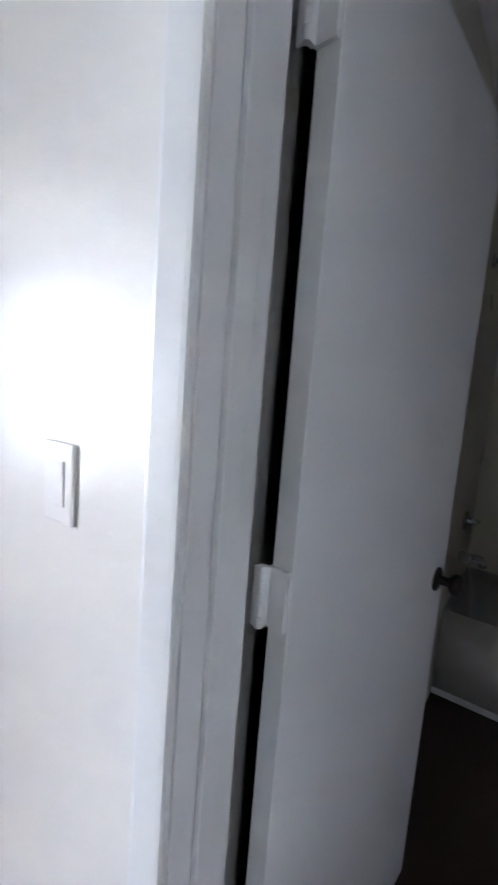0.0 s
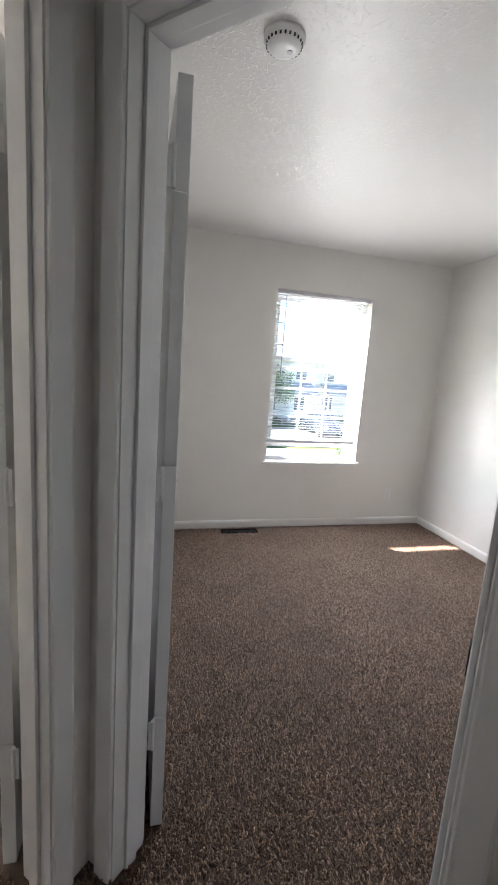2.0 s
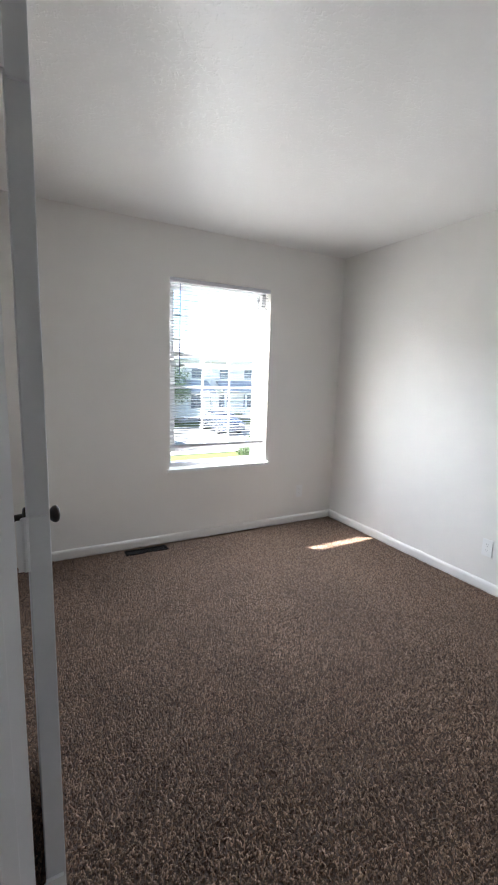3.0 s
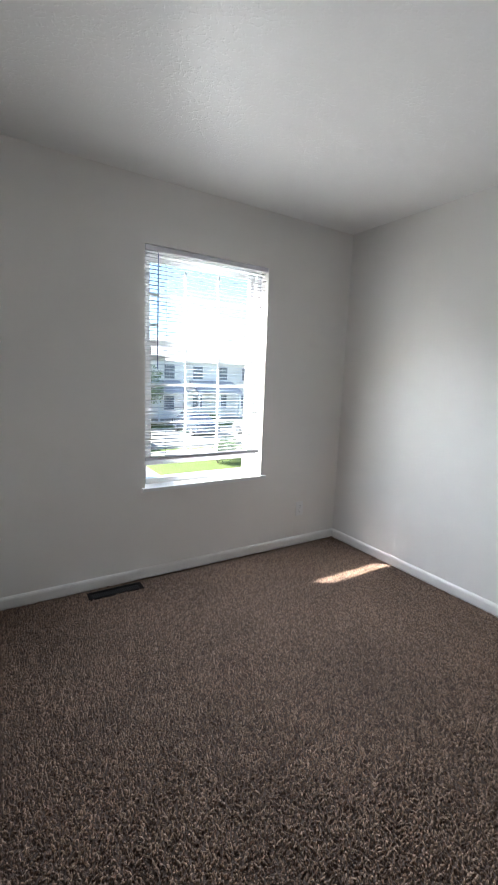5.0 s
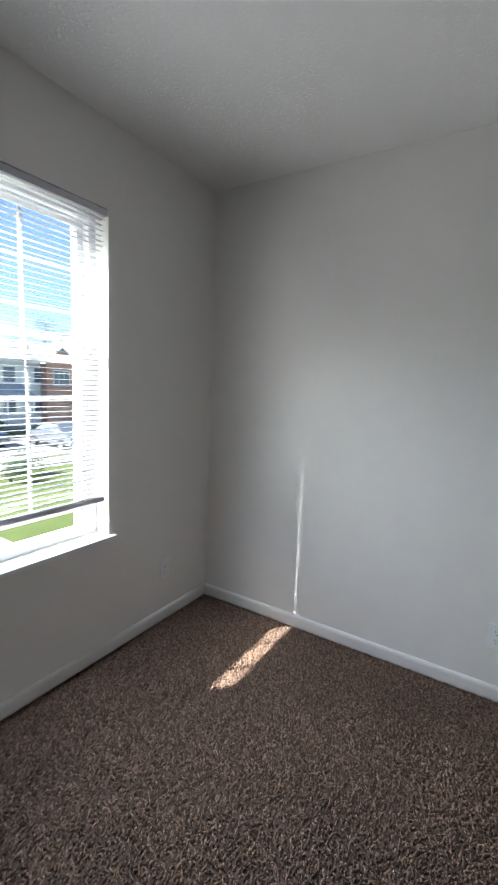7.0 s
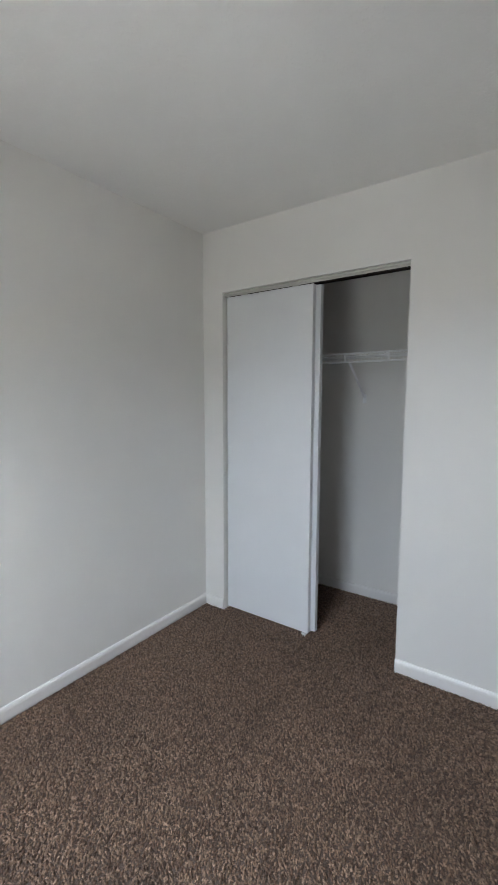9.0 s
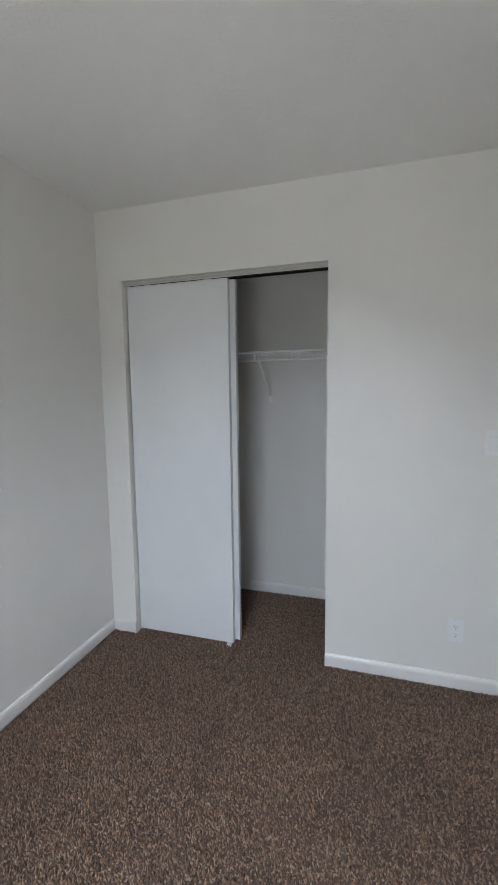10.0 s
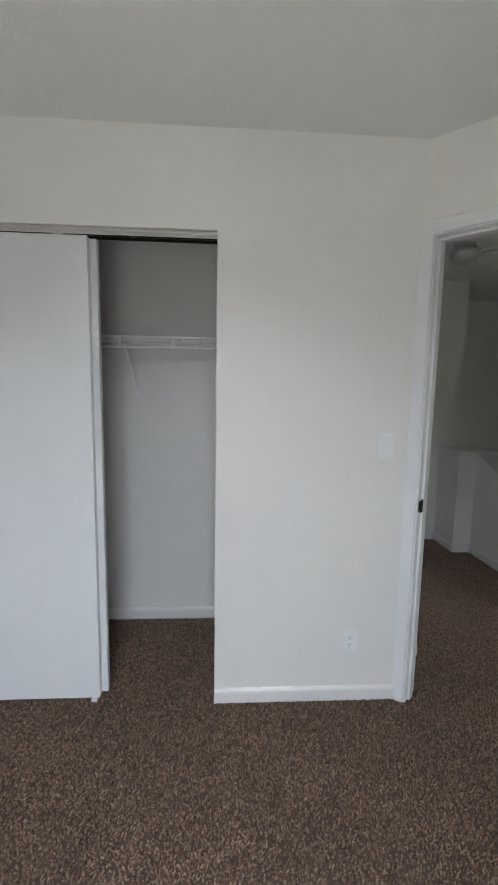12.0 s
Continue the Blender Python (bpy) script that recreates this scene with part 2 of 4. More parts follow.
def wall_mesh(a0, a1, b0, b1, z0, z1, holes=()):
    """A wall along x from a0 to a1, between the planes b0 and b1, with holes (a0, a1, z0, z1) through it."""
    bm = bmesh.new()
    cuts = sorted({a0, a1, *(h[0] for h in holes), *(h[1] for h in holes)})
    for c0, c1 in zip(cuts, cuts[1:]):
        z = z0
        for h in sorted((h for h in holes if h[0] <= c0 and h[1] >= c1), key=lambda h: h[2]):
            if h[2] > z:
                box(bm, c0, c1, b0, b1, z, h[2])
            z = h[3]
        if z < z1:
            box(bm, c0, c1, b0, b1, z, z1)
    bmesh.ops.remove_doubles(bm, verts=bm.verts[:], dist=1e-5)
    return bm


def structure(name, bm, mat, label="", m=None, smooth=False):
    ob = part(name, bm, mat, None, label, smooth)
    tagged(ob, kind="structure")
    if m is not None:
        ob.matrix_world = m
    return ob


CASING_PROFILE = ((0.0, 0.0), (0.0, 0.009), (0.003, 0.0115), (0.010, 0.0125), (0.048, 0.0145), (0.054, 0.0135), (0.057, 0.010), (0.058, 0.0))


def casing_mesh(a0, a1, z1, face, out, z0=0.0):
    """Mitred trim round a door opening on the wall face y = face, standing proud towards out (+1 or -1)."""
    bm = bmesh.new()
    loops = []
    for o, t in CASING_PROFILE:
        o2 = o + 0.005
        y = face + out * t
        loops.append([bm.verts.new(p) for p in ((a0 - o2, y, z0), (a0 - o2, y, z1 + o2), (a1 + o2, y, z1 + o2), (a1 + o2, y, z0))])
    for p, q in zip(loops, loops[1:]):
        for i in range(3):
            bm.faces.new((p[i], p[i + 1], q[i + 1], q[i]))
    bm.faces.new([l[0] for l in loops])
    bm.faces.new([l[3] for l in loops][::-1])
    return bm


BASE_PROFILE = ((0.0, 0.0), (0.0, 0.012), (0.045, 0.012), (0.055, 0.010), (0.063, 0.005), (0.065, 0.0))


def baseboard(name, p0, p1, parent_label="white painted baseboard along the carpet"):
    """Skirting from p0 to p1 in the plan, standing to the left of that way."""
    p0, p1 = Vector((*p0, 0)), Vector((*p1, 0))
    d = (p1 - p0).normalized()
    side = Vector((-d.y, d.x, 0))
    bm = bmesh.new()
    ends = [[bm.verts.new(p + side * t + Vector((0, 0, z + 0.014))) for z, t in BASE_PROFILE] for p in (p0, p1)]
    n = len(BASE_PROFILE)
    for i in range(n):
        bm.faces.new((ends[0][i], ends[0][(i + 1) % n], ends[1][(i + 1) % n], ends[1][i]))
    bm.faces.new(ends[0])
    bm.faces.new(ends[1][::-1])
    return structure(name, bm, SKIRT, parent_label)


# ---- plan, in metres ----
W, L, H = 2.136, 3.012, 2.44          # east wall, window wall, ceiling; the closet wall is y = 0
WIN = (0.493, 1.370, 0.612, 2.080)    # window opening
CLO = (0.850, 1.980, 2.062)           # closet opening
DW = pose(0, 0, 0, 0, 0, -45)         # slanted wall with the bedroom door: local x runs to the south-east, y into the room
DOOR_A = (-0.790, -0.043)             # clear opening along that wall
DOOR_H = 2.065
R2 = 2 ** 0.5


def un(u, n):
    """Plan place from the distance along the slanted wall and out of it."""
    return ((n - u) / R2, (n + u) / R2)


# floors
structure("floor", boxes((-2.42, 2.26, -0.90, 3.15, -0.20, 0.0), (-1.41, -0.118, -2.12, -0.90, -0.20, 0.0)), CARPET_BASE, "taupe carpet backing over the floor")
structure("ceiling", boxes((-4.4, 2.40, -3.1, 3.16, H, H + 0.12)), CEIL, "white ceiling with knockdown texture and satin paint")

# bedroom walls
structure("wall_north", wall_mesh(-0.78, W + 0.115, L, L + 0.15, -0.2, H, [WIN]), WALL, "off-white satin painted wall with a window")
structure("wall_east", boxes((W, W + 0.114, -0.90, L, -0.2, H)), WALL, "off-white satin painted wall")
structure("wall_south", wall_mesh(0.0, W, -0.115, 0.0, 0.0, H, [(CLO[0], CLO[1], 0.0, CLO[2])]), WALL, "off-white satin painted wall with a closet opening")
structure("wall_closet_back", boxes((0.0, W, -0.90, -0.735, 0.0, H)), WALL, "off-white closet back wall")
structure("wall_closet_side", boxes((0.42, 0.50, -0.735, -0.115, 0.0, H)), WALL, "off-white closet side wall")
structure("wall_west", boxes((-0.78, -0.66, 0.665, L, 0.0, H)), WALL, "off-white satin painted wall")
ro = (DOOR_A[0] - 0.02, DOOR_A[1] + 0.02)
structure("wall_door", wall_mesh(-1.00, 0.055, -0.115, 0.0, 0.0, H, [(ro[0], ro[1], 0.0, DOOR_H + 0.02)]), WALL, "off-white slanted wall with the bedroom doorway", DW)
bm = bmesh.new()
prism(bm, [(-0.238, -0.90), (-0.238, -0.315), un(-0.055, -0.116), un(-0.055, -0.002), (0.001, -0.02), (0.10, -0.114), (0.415, -0.114), (0.415, -0.90)], 0.0, H)
structure("wall_corner", bm, HALL, "off-white wall with an outside corner")

# hall walls
LW = pose(*un(0.885, 0.0), 0, 0, 0, -135)     # wall with the next room's door: local x runs out into the hall, y into the next room
LD = (0.235, 0.970)
structure("wall_hall", wall_mesh(0.117, 2.52, -0.115, 0.0, -2.7, H, [(LD[0] - 0.02, LD[1] + 0.02, -0.1, DOOR_H + 0.02)]), WALL, "off-white hall wall with a doorway", LW)
BATH = (-1.697, -0.955)
bm = bmesh.new()
box(bm, -0.238, -0.118, BATH[0] - 0.02 - 0.42, BATH[0] - 0.02, 0.0, H)
box(bm, -0.238, -0.118, BATH[0] - 0.02, BATH[1] + 0.02, DOOR_H + 0.02, H)
box(bm, -0.238, -0.118, BATH[1] + 0.02, -0.90, 0.0, H)
structure("wall_bath", bm, HALL, "off-white hall wall with the bathroom doorway")
structure("wall_hall_south", boxes((-1.41, 2.36, -2.24, -2.12, -2.7, H)), WALL, "off-white hall wall")
structure("wall_stair", boxes((-2.52, -2.40, -3.05, -1.0, -2.7, H), (-2.40, -1.30, -3.05, -2.93, -2.7, H), (-1.41, -1.30, -2.93, -2.24, -2.7, H)), WALL, "off-white stairwell wall")
structure("floor_lower", boxes((-2.6, -1.3, -3.05, 0.6, -2.8, -2.7)), CARPET_BASE, "carpeted landing below the stairs")
structure("ledge", boxes((-1.62, -1.245, -2.118, -1.78, 0.0, 0.90), (-1.64, -1.225, -2.118, -1.76, 0.90, 0.925)), WALL, "off-white half wall with a flat cap beside the stairs")
bm = bmesh.new()
for y0, y1, w0, w1, za, zb in ((-1.78, -0.25, -1.52, -1.41, 0.0, 0.0), (-1.77, -0.25, -1.535, -1.395, 0.9, 0.22)):
    top0, top1 = (0.90, 0.22) if za == 0 else (za + 0.025, zb + 0.025)
    vs = [bm.verts.new(p) for p in ((w0, y0, za), (w1, y0, za), (w1, y1, zb), (w0, y1, zb), (w0, y0, top0), (w1, y0, top0), (w1, y1, top1), (w0, y1, top1))]
    for f in ((0, 3, 2, 1), (4, 5, 6, 7), (0, 1, 5, 4), (1, 2, 6, 5), (2, 3, 7, 6), (3, 0, 4, 7)):
        bm.faces.new([vs[i] for i in f])
structure("stair_guard", bm, WALL, "off-white sloping half wall beside the stairs")

# next bedroom behind the hall door: plain walls and the window that lights the hall
WIN2 = (-2.95, -1.95, 0.612, 2.080)
structure("wall_next_north", wall_mesh(-4.3, -0.78, L, L + 0.15, 0.0, H, [WIN2]), WALL, "off-white wall with a bright window")
structure("wall_next_west", boxes((-4.40, -4.30, -3.05, L + 0.15, 0.0, H)), WALL, "off-white wall")
structure("wall_next_south", boxes((-4.30, -2.52, -1.10, -1.0, 0.0, H)), WALL, "off-white wall")
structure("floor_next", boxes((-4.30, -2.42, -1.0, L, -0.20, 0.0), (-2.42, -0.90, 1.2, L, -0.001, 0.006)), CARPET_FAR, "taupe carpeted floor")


# ---- doorways ----
def door_frame(name, a0, a1, h, b0, b1, m, label, stop):
    """Jamb lining with its stop and the casings on both faces; stop: where the stop strip begins and ends in y."""
    ob = thing(name, label, "door frame", m, kind="structure")
    part("jamb", boxes((a0 - 0.019, a0, b0 - 0.001, b1 + 0.001, 0.0, h)), TRIM, ob)
    part("jamb", boxes((a1, a1 + 0.019, b0 - 0.001, b1 + 0.001, 0.0, h)), TRIM, ob)
    part("head_jamb", boxes((a0 - 0.019, a1 + 0.019, b0 - 0.001, b1 + 0.001, h, h + 0.019)), TRIM, ob)
    s0, s1 = stop
    part("stop", boxes((a0 + 0.0005, a0 + 0.011, s0, s1, 0.0, h - 0.011), bevel=0.002), TRIM, ob)
    part("stop", boxes((a1 - 0.011, a1 - 0.0005, s0, s1, 0.0, h - 0.011), bevel=0.002), TRIM, ob)
    part("stop", boxes((a0 + 0.0005, a1 - 0.0005, s0, s1, h - 0.011, h - 0.0005), bevel=0.002), TRIM, ob)
    part("casing", casing_mesh(a0, a1, h, b0, -1), TRIM, ob)
    part("casing", casing_mesh(a0, a1, h, b1, 1), TRIM, ob)
    return ob


def hinge_mesh():
    """A butt hinge about z: the knuckle on the axis, one plate on the jamb (-y) and one on the leaf edge."""
    bm = bmesh.new()
    for i in range(5):
        cyl(bm, 0.0056, (0, 0, -0.0445 + i * 0.0178), (0, 0, -0.0445 + i * 0.0178 + 0.0172), 10)
    cyl(bm, 0.0066, (0, 0, 0.0445), (0, 0, 0.0475), 10)
    return bm


def door_leaf(name, m, width, height, label, knob_h=0.93, hinges=(1.845, 1.095, 0.35), pin_y=0.039):
    """A flush slab hung at its origin, running along x; y from 0 to the thickness away from the pin."""
    ob = thing(name, label, "door", m)
    bm = boxes((0.010, width, 0.0, 0.035, 0.014, height), bevel=0.0015)
    part("leaf", bm, DOOR, ob)
    for z in hinges:
        h = hinge_mesh()
        bmesh.ops.translate(h, vec=(-0.008, pin_y, z), verts=h.verts[:])
        box(h, 0.0033, 0.0104, 0.004, 0.036, z - 0.0445, z + 0.0445)
        y0, y1 = (0.033, pin_y + 0.001) if pin_y > 0 else (pin_y - 0.001, 0.003)
        box(h, -0.009, 0.004, y0, y1, z - 0.0445, z + 0.0445)
        y0, y1 = (pin_y - 0.001, pin_y + 0.013) if pin_y > 0 else (pin_y - 0.013, pin_y + 0.001)
        box(h, -0.010, -0.006, y0, y1, z - 0.0445, z + 0.0445)
        part("hinge", h, TRIM, ob, "white painted butt hinge")
    for s in (1, -1):
        k = bmesh.new()
        base = 0.035 if s > 0 else 0.0
        rot = Matrix.Translation((width - 0.06, base, knob_h)) @ pose(0, 0, 0, -90 * s)
        lathe(k, ((0.031, 0.0), (0.031, 0.004), (0.026, 0.008), (0.012, 0.010), (0.011, 0.030), (0.018, 0.034), (0.026, 0.042), (0.0275, 0.050), (0.024, 0.058), (0.012, 0.062)), 20, rot)
        part("knob", k, BRONZE, ob, "dark bronze round knob", True)
    return ob


door_frame("doorway_1", DOOR_A[0], DOOR_A[1], DOOR_H, -0.115, 0.0, DW, "white painted door frame with moulded casing", (-0.075, -0.037))
door_leaf("door_1", pose(-0.538, 0.583, 0, 0, 0, 90) @ pose(0, -0.036, 0), 0.72, 2.048, "white flush door swung fully open on painted hinges")
door_frame("doorway_2", LD[0], LD[1], DOOR_H, -0.115, 0.0, LW, "white painted door frame with moulded casing", (-0.075, -0.037))
px, py = un(1.030, -0.240)
door_leaf("door_2", pose(px, py, 0, 0, 0, 88), 0.72, 2.048, "white flush door swung open into the next room", pin_y=-0.004)
BW = pose(-0.118, 0, 0, 0, 0, -90)      # bathroom wall: local x runs south, y to the bathroom
door_frame("doorway_3", -BATH[1], -BATH[0], DOOR_H, -0.120, 0.0, BW, "white painted bathroom door frame with moulded casing", (-0.080, -0.042))
door_leaf("door_3", pose(-0.080, -0.963, 0, 0, 0, -6) @ pose(0, -0.036, 0), 0.735, 2.048, "white flush bathroom door standing open with a dark knob", knob_h=0.95, hinges=(1.862, 1.115, 0.35))

# strike plate on the latch jamb
bm = boxes((-0.0565, -0.0545, -0.026, 0.004, 0.915, 0.972), bevel=0.0008)
box(bm, -0.0565, -0.051, 0.0, 0.010, 0.922, 0.965, 0.001)
st = part("strike_plate", bm, BRONZE)
st.matrix_world = DW
tagged(st, "dark bronze strike plate set in the white door jamb", "strike plate")

# baseboards
baseboard("baseboard", (W, 0.0), (W, L))
baseboard("baseboard", (W, L), (-0.66, L))
baseboard("baseboard", (0.012, 0.0), (CLO[0], 0.0))
baseboard("baseboard", (CLO[1], 0.0), (W, 0.0))
baseboard("baseboard", (0.50, -0.735), (W, -0.735), "white closet baseboard")
baseboard("baseboard", (-0.238, -0.875), (-0.238, -0.315))
baseboard("baseboard", (-0.238, -0.315), un(-0.055, -0.115))
baseboard("baseboard", (-1.41, -0.25), (-1.41, -1.78))
baseboard("baseboard", (-1.245, -1.768), (-1.245, -2.12))
baseboard("baseboard", (-1.398, -1.78), (-1.245, -1.78))


# ---- window ----
def window(name, x0, x1, z0, z1, label, lift=0.0):
    """A white single-hung vinyl window with a three by three grid in each sash; lift: how far the lower sash is pushed up."""
    ob = thing(name, label, "window", kind="structure")
    ya, yb = L + 0.085, L + 0.15
    f = 0.038
    part("window_frame", boxes((x0, x0 + f, ya, yb, z0, z1), (x1 - f, x1, ya, yb, z0, z1), (x0 + f, x1 - f, ya, yb, z1 - f, z1), (x0 + f, x1 - f, ya, yb, z0, z0 + f), bevel=0.003), VINYL, ob)
    o = 0.045
    part("outer_casing", boxes((x0 - 0.09, x0 + o, yb + 0.001, yb + 0.052, z0 - 0.09, z1 + 0.09), (x1 - o, x1 + 0.09, yb + 0.001, yb + 0.052, z0 - 0.09, z1 + 0.09), (x0 + o, x1 - o, yb + 0.001, yb + 0.052, z1 - 0.03, z1 + 0.09), (x0 + o, x1 - o, yb + 0.001, yb + 0.052, z0 - 0.09, z0 + 0.02), bevel=0.003), EXTRIM, ob)
    mid = z0 + (z1 - z0) * 0.56
    for zz0, zz1, y0, y1 in ((mid - 0.018, z1 - f, ya + 0.036, ya + 0.058), (z0 + f + lift, mid + 0.018 + lift, ya + 0.008, ya + 0.032)):
        s = 0.034
        sx0, sx1 = x0 + f, x1 - f
        sash = part("sash", boxes((sx0, sx0 + s, y0, y1, zz0, zz1), (sx1 - s, sx1, y0, y1, zz0, zz1), (sx0 + s, sx1 - s, y0, y1, zz1 - s, zz1), (sx0 + s, sx1 - s, y0, y1, zz0, zz0 + s), bevel=0.002), VINYL, ob)
        gx0, gx1, gz0, gz1 = sx0 + s, sx1 - s, zz0 + s, zz1 - s
        ym = (y0 + y1) / 2
        pane = part("pane", boxes((gx0 - 0.004, gx1 + 0.004, ym - 0.002, ym + 0.002, gz0 - 0.004, gz1 + 0.004)), GLASS, sash)
        pane.visible_shadow = False
        for i in (1, 2):
            gx = gx0 + (gx1 - gx0) * i / 3
            part("muntin", boxes((gx - 0.0075, gx + 0.0075, ym + 0.003, ym + 0.009, gz0, gz1)), VINYL, sash)
            gz = gz0 + (gz1 - gz0) * i / 3
            part("muntin", boxes((gx0, gx1, ym + 0.0035, ym + 0.0085, gz - 0.0075, gz + 0.0075)), VINYL, sash)
    return ob


window("window_1", *WIN, "white vinyl single-hung window with grids, its lower sash raised a little", lift=0.088)
window("window_2", *WIN2, "white vinyl window of the next room")
bm = boxes((WIN[0] - 0.022, WIN[1] + 0.030, L - 0.028, L - 0.001, WIN[2] - 0.018, WIN[2] + 0.004), (WIN[0] + 0.001, WIN[1] - 0.001, L - 0.002, L + 0.086, WIN[2] - 0.0, WIN[2] + 0.004), bevel=0.002)
tagged(structure("window_sill", bm, TRIM, "white painted window stool"), category="window sill")

# daylight portals in the openings
for x0, x1, z0, z1 in (WIN, WIN2):
    pl = bpy.data.lights.new("window_portal", "AREA")
    pl.shape, pl.size, pl.size_y = "RECTANGLE", x1 - x0, z1 - z0
    pl.cycles.is_portal = True
    po = new("window_portal", pl)
    po.matrix_world = look(((x0 + x1) / 2, L + 0.16, (z0 + z1) / 2), ((x0 + x1) / 2, L - 1, (z0 + z1) / 2))

# stand-ins in the bedroom window's opening for the light of the high sky (from the head, downwards) and of the sunlit ground (from the sill, upwards)
wx = (WIN[0] + WIN[1]) / 2
for watts, z, rise, tint in ((2.3, WIN[3] - 0.02, -0.62, (0.83, 0.91, 1.0)), (0.46, WIN[2] + 0.03, 0.47, (1.0, 0.985, 0.95))):
    al = bpy.data.lights.new("window_skylight", "AREA")
    al.shape, al.size, al.size_y = "RECTANGLE", WIN[1] - WIN[0] - 0.04, 0.03
    al.energy, al.color, al.spread = watts, tint, radians(96)
    ao = new("window_skylight", al)
    ao.matrix_world = look((wx, L - 0.014, z), (wx, L - 0.514, z + rise))

# the sky's light in the opening of the next room's window
al = bpy.data.lights.new("window_skylight", "AREA")
al.shape, al.size, al.size_y = "RECTANGLE", WIN2[1] - WIN2[0] - 0.06, WIN2[3] - WIN2[2] - 0.06
al.energy, al.color, al.spread = 2.15, (1.0, 0.975, 0.95), radians(130)
ao = new("window_skylight", al)
ao.matrix_world = look(((WIN2[0] + WIN2[1]) / 2, L - 0.014, (WIN2[2] + WIN2[3]) / 2), ((WIN2[0] + WIN2[1]) / 2, L - 1.0, (WIN2[2] + WIN2[3]) / 2 - 0.1))


# ---- mini blind ----
def mini_blind():
    ob = thing("mini_blind", "white mini blind lowered nearly to the sill with open slats", "window blind")
    x0, x1 = WIN[0] + 0.006, WIN[1] - 0.0217
    yc = L + 0.015
    top, low = WIN[3] - 0.003, 0.797
    head = bmesh.new()
    box(head, x0 - 0.003, WIN[1] - 0.004, yc - 0.014, yc + 0.014, top - 0.028, top, 0.002)
    part("headrail", head, RAIL, ob, "grey-white metal headrail")
    part("bottom_rail", boxes((x0, x1, yc - 0.013, yc + 0.013, low - 0.010, low + 0.010), bevel=0.003), RAIL, ob, "grey bottom rail")
    bm = bmesh.new()
    n = 6
    rows = [[bm.verts.new((x, (i / n - 0.5) * 0.025, 0.0022 * (1 - (2 * i / n - 1) ** 2))) for x in (x0, x1)] for i in range(n + 1)]
    for p, q in zip(rows, rows[1:]):
        bm.faces.new((p[0], p[1], q[1], q[0]))
    ext = bmesh.ops.extrude_face_region(bm, geom=bm.faces[:])
    bmesh.ops.translate(bm, vec=(0, 0, -0.0006), verts=[v for v in ext["geom"] if isinstance(v, bmesh.types.BMVert)])
    me = mesh_from(bm, "slat", BLIND, True)
    rnd = random.Random(4)
    count = 56
    z_top = top - 0.045
    for i in range(count):
        s = new("slat", me)
        s.parent = ob
        z = low + 0.014 + (z_top - low - 0.014) * i / (count - 1)
        sag = rnd.uniform(-0.25, 0.25)
        s.matrix_world = pose(0, yc, z, 4 + rnd.uniform(-4, 4), 0, 0) @ Matrix.Translation(((x0 + x1) / 2, 0, 0)) @ pose(0, 0, 0, 0, sag, 0) @ Matrix.Translation((-(x0 + x1) / 2 + rnd.choice((0.0, 0.0, 0.0, 0.008)) + rnd.uniform(-0.001, 0.003), 0, 0))
    for cx in (x0 + 0.13, x1 - 0.10):
        c = bmesh.new()
        for dy in (-0.0135, 0.0135):
            cyl(c, 0.0009, (cx, yc + dy, low), (cx, yc + dy, top - 0.02), 6)
        part("ladder_cord", c, CORD, ob)
    w = bmesh.new()
    cyl(w, 0.004, (0.572, yc - 0.024, 2.03), (0.570, yc - 0.024, 1.36), 6)
    cyl(w, 0.0015, (0.572, yc - 0.010, 2.05), (0.572, yc - 0.024, 2.03), 6)
    part("tilt_wand", w, WAND, ob, "translucent blue-grey tilt wand")
    return ob


mini_blind()


# ---- closet ----
def closet_door(m, label, width):
    ob = thing("closet_door", label, "sliding door", m, group="bypass closet doors")
    part("panel", boxes((0, width, 0, 0.033, 0.022, 2.036), bevel=0.0015), DOOR, ob)
    for x in (0.12, width - 0.12):
        part("roller_hanger", boxes((x - 0.02, x + 0.02, 0.012, 0.018, 2.030, 2.056)), STEEL, ob, "metal roller hanger")
    return ob


closet_door(pose(1.372, -0.066, 0), "white flush sliding closet door pushed to one side", 0.598)
closet_door(pose(1.345, -0.106, 0), "white flush sliding closet door behind the other", 0.598)
bm = boxes((CLO[0] + 0.001, CLO[1] - 0.001, -0.112, -0.022, CLO[2] - 0.004, CLO[2] - 0.0005), (CLO[0] + 0.001, CLO[1] - 0.001, -0.025, -0.022, CLO[2] - 0.025, CLO[2] - 0.003), (CLO[0] + 0.001, CLO[1] - 0.001, -0.022, -0.014, CLO[2] - 0.014, CLO[2] - 0.002))
track = part("closet_track", bm, STEEL)
tagged(track, "grey metal double sliding-door track under the closet header", "door track")
part("channel", boxes((CLO[0] + 0.002, CLO[1] - 0.002, -0.072, -0.069, CLO[2] - 0.016, CLO[2] - 0.005), (CLO[0] + 0.002, CLO[1] - 0.002, -0.110, -0.107, CLO[2] - 0.018, CLO[2] - 0.005)), BRONZE, track, "dark roller channel")
g = boxes((1.385, 1.41, -0.11, -0.025, 0.0, 0.020), bevel=0.002)
tagged(part("floor_guide", g, PLASTIC), "white plastic floor guide under the closet doors", "door guide")


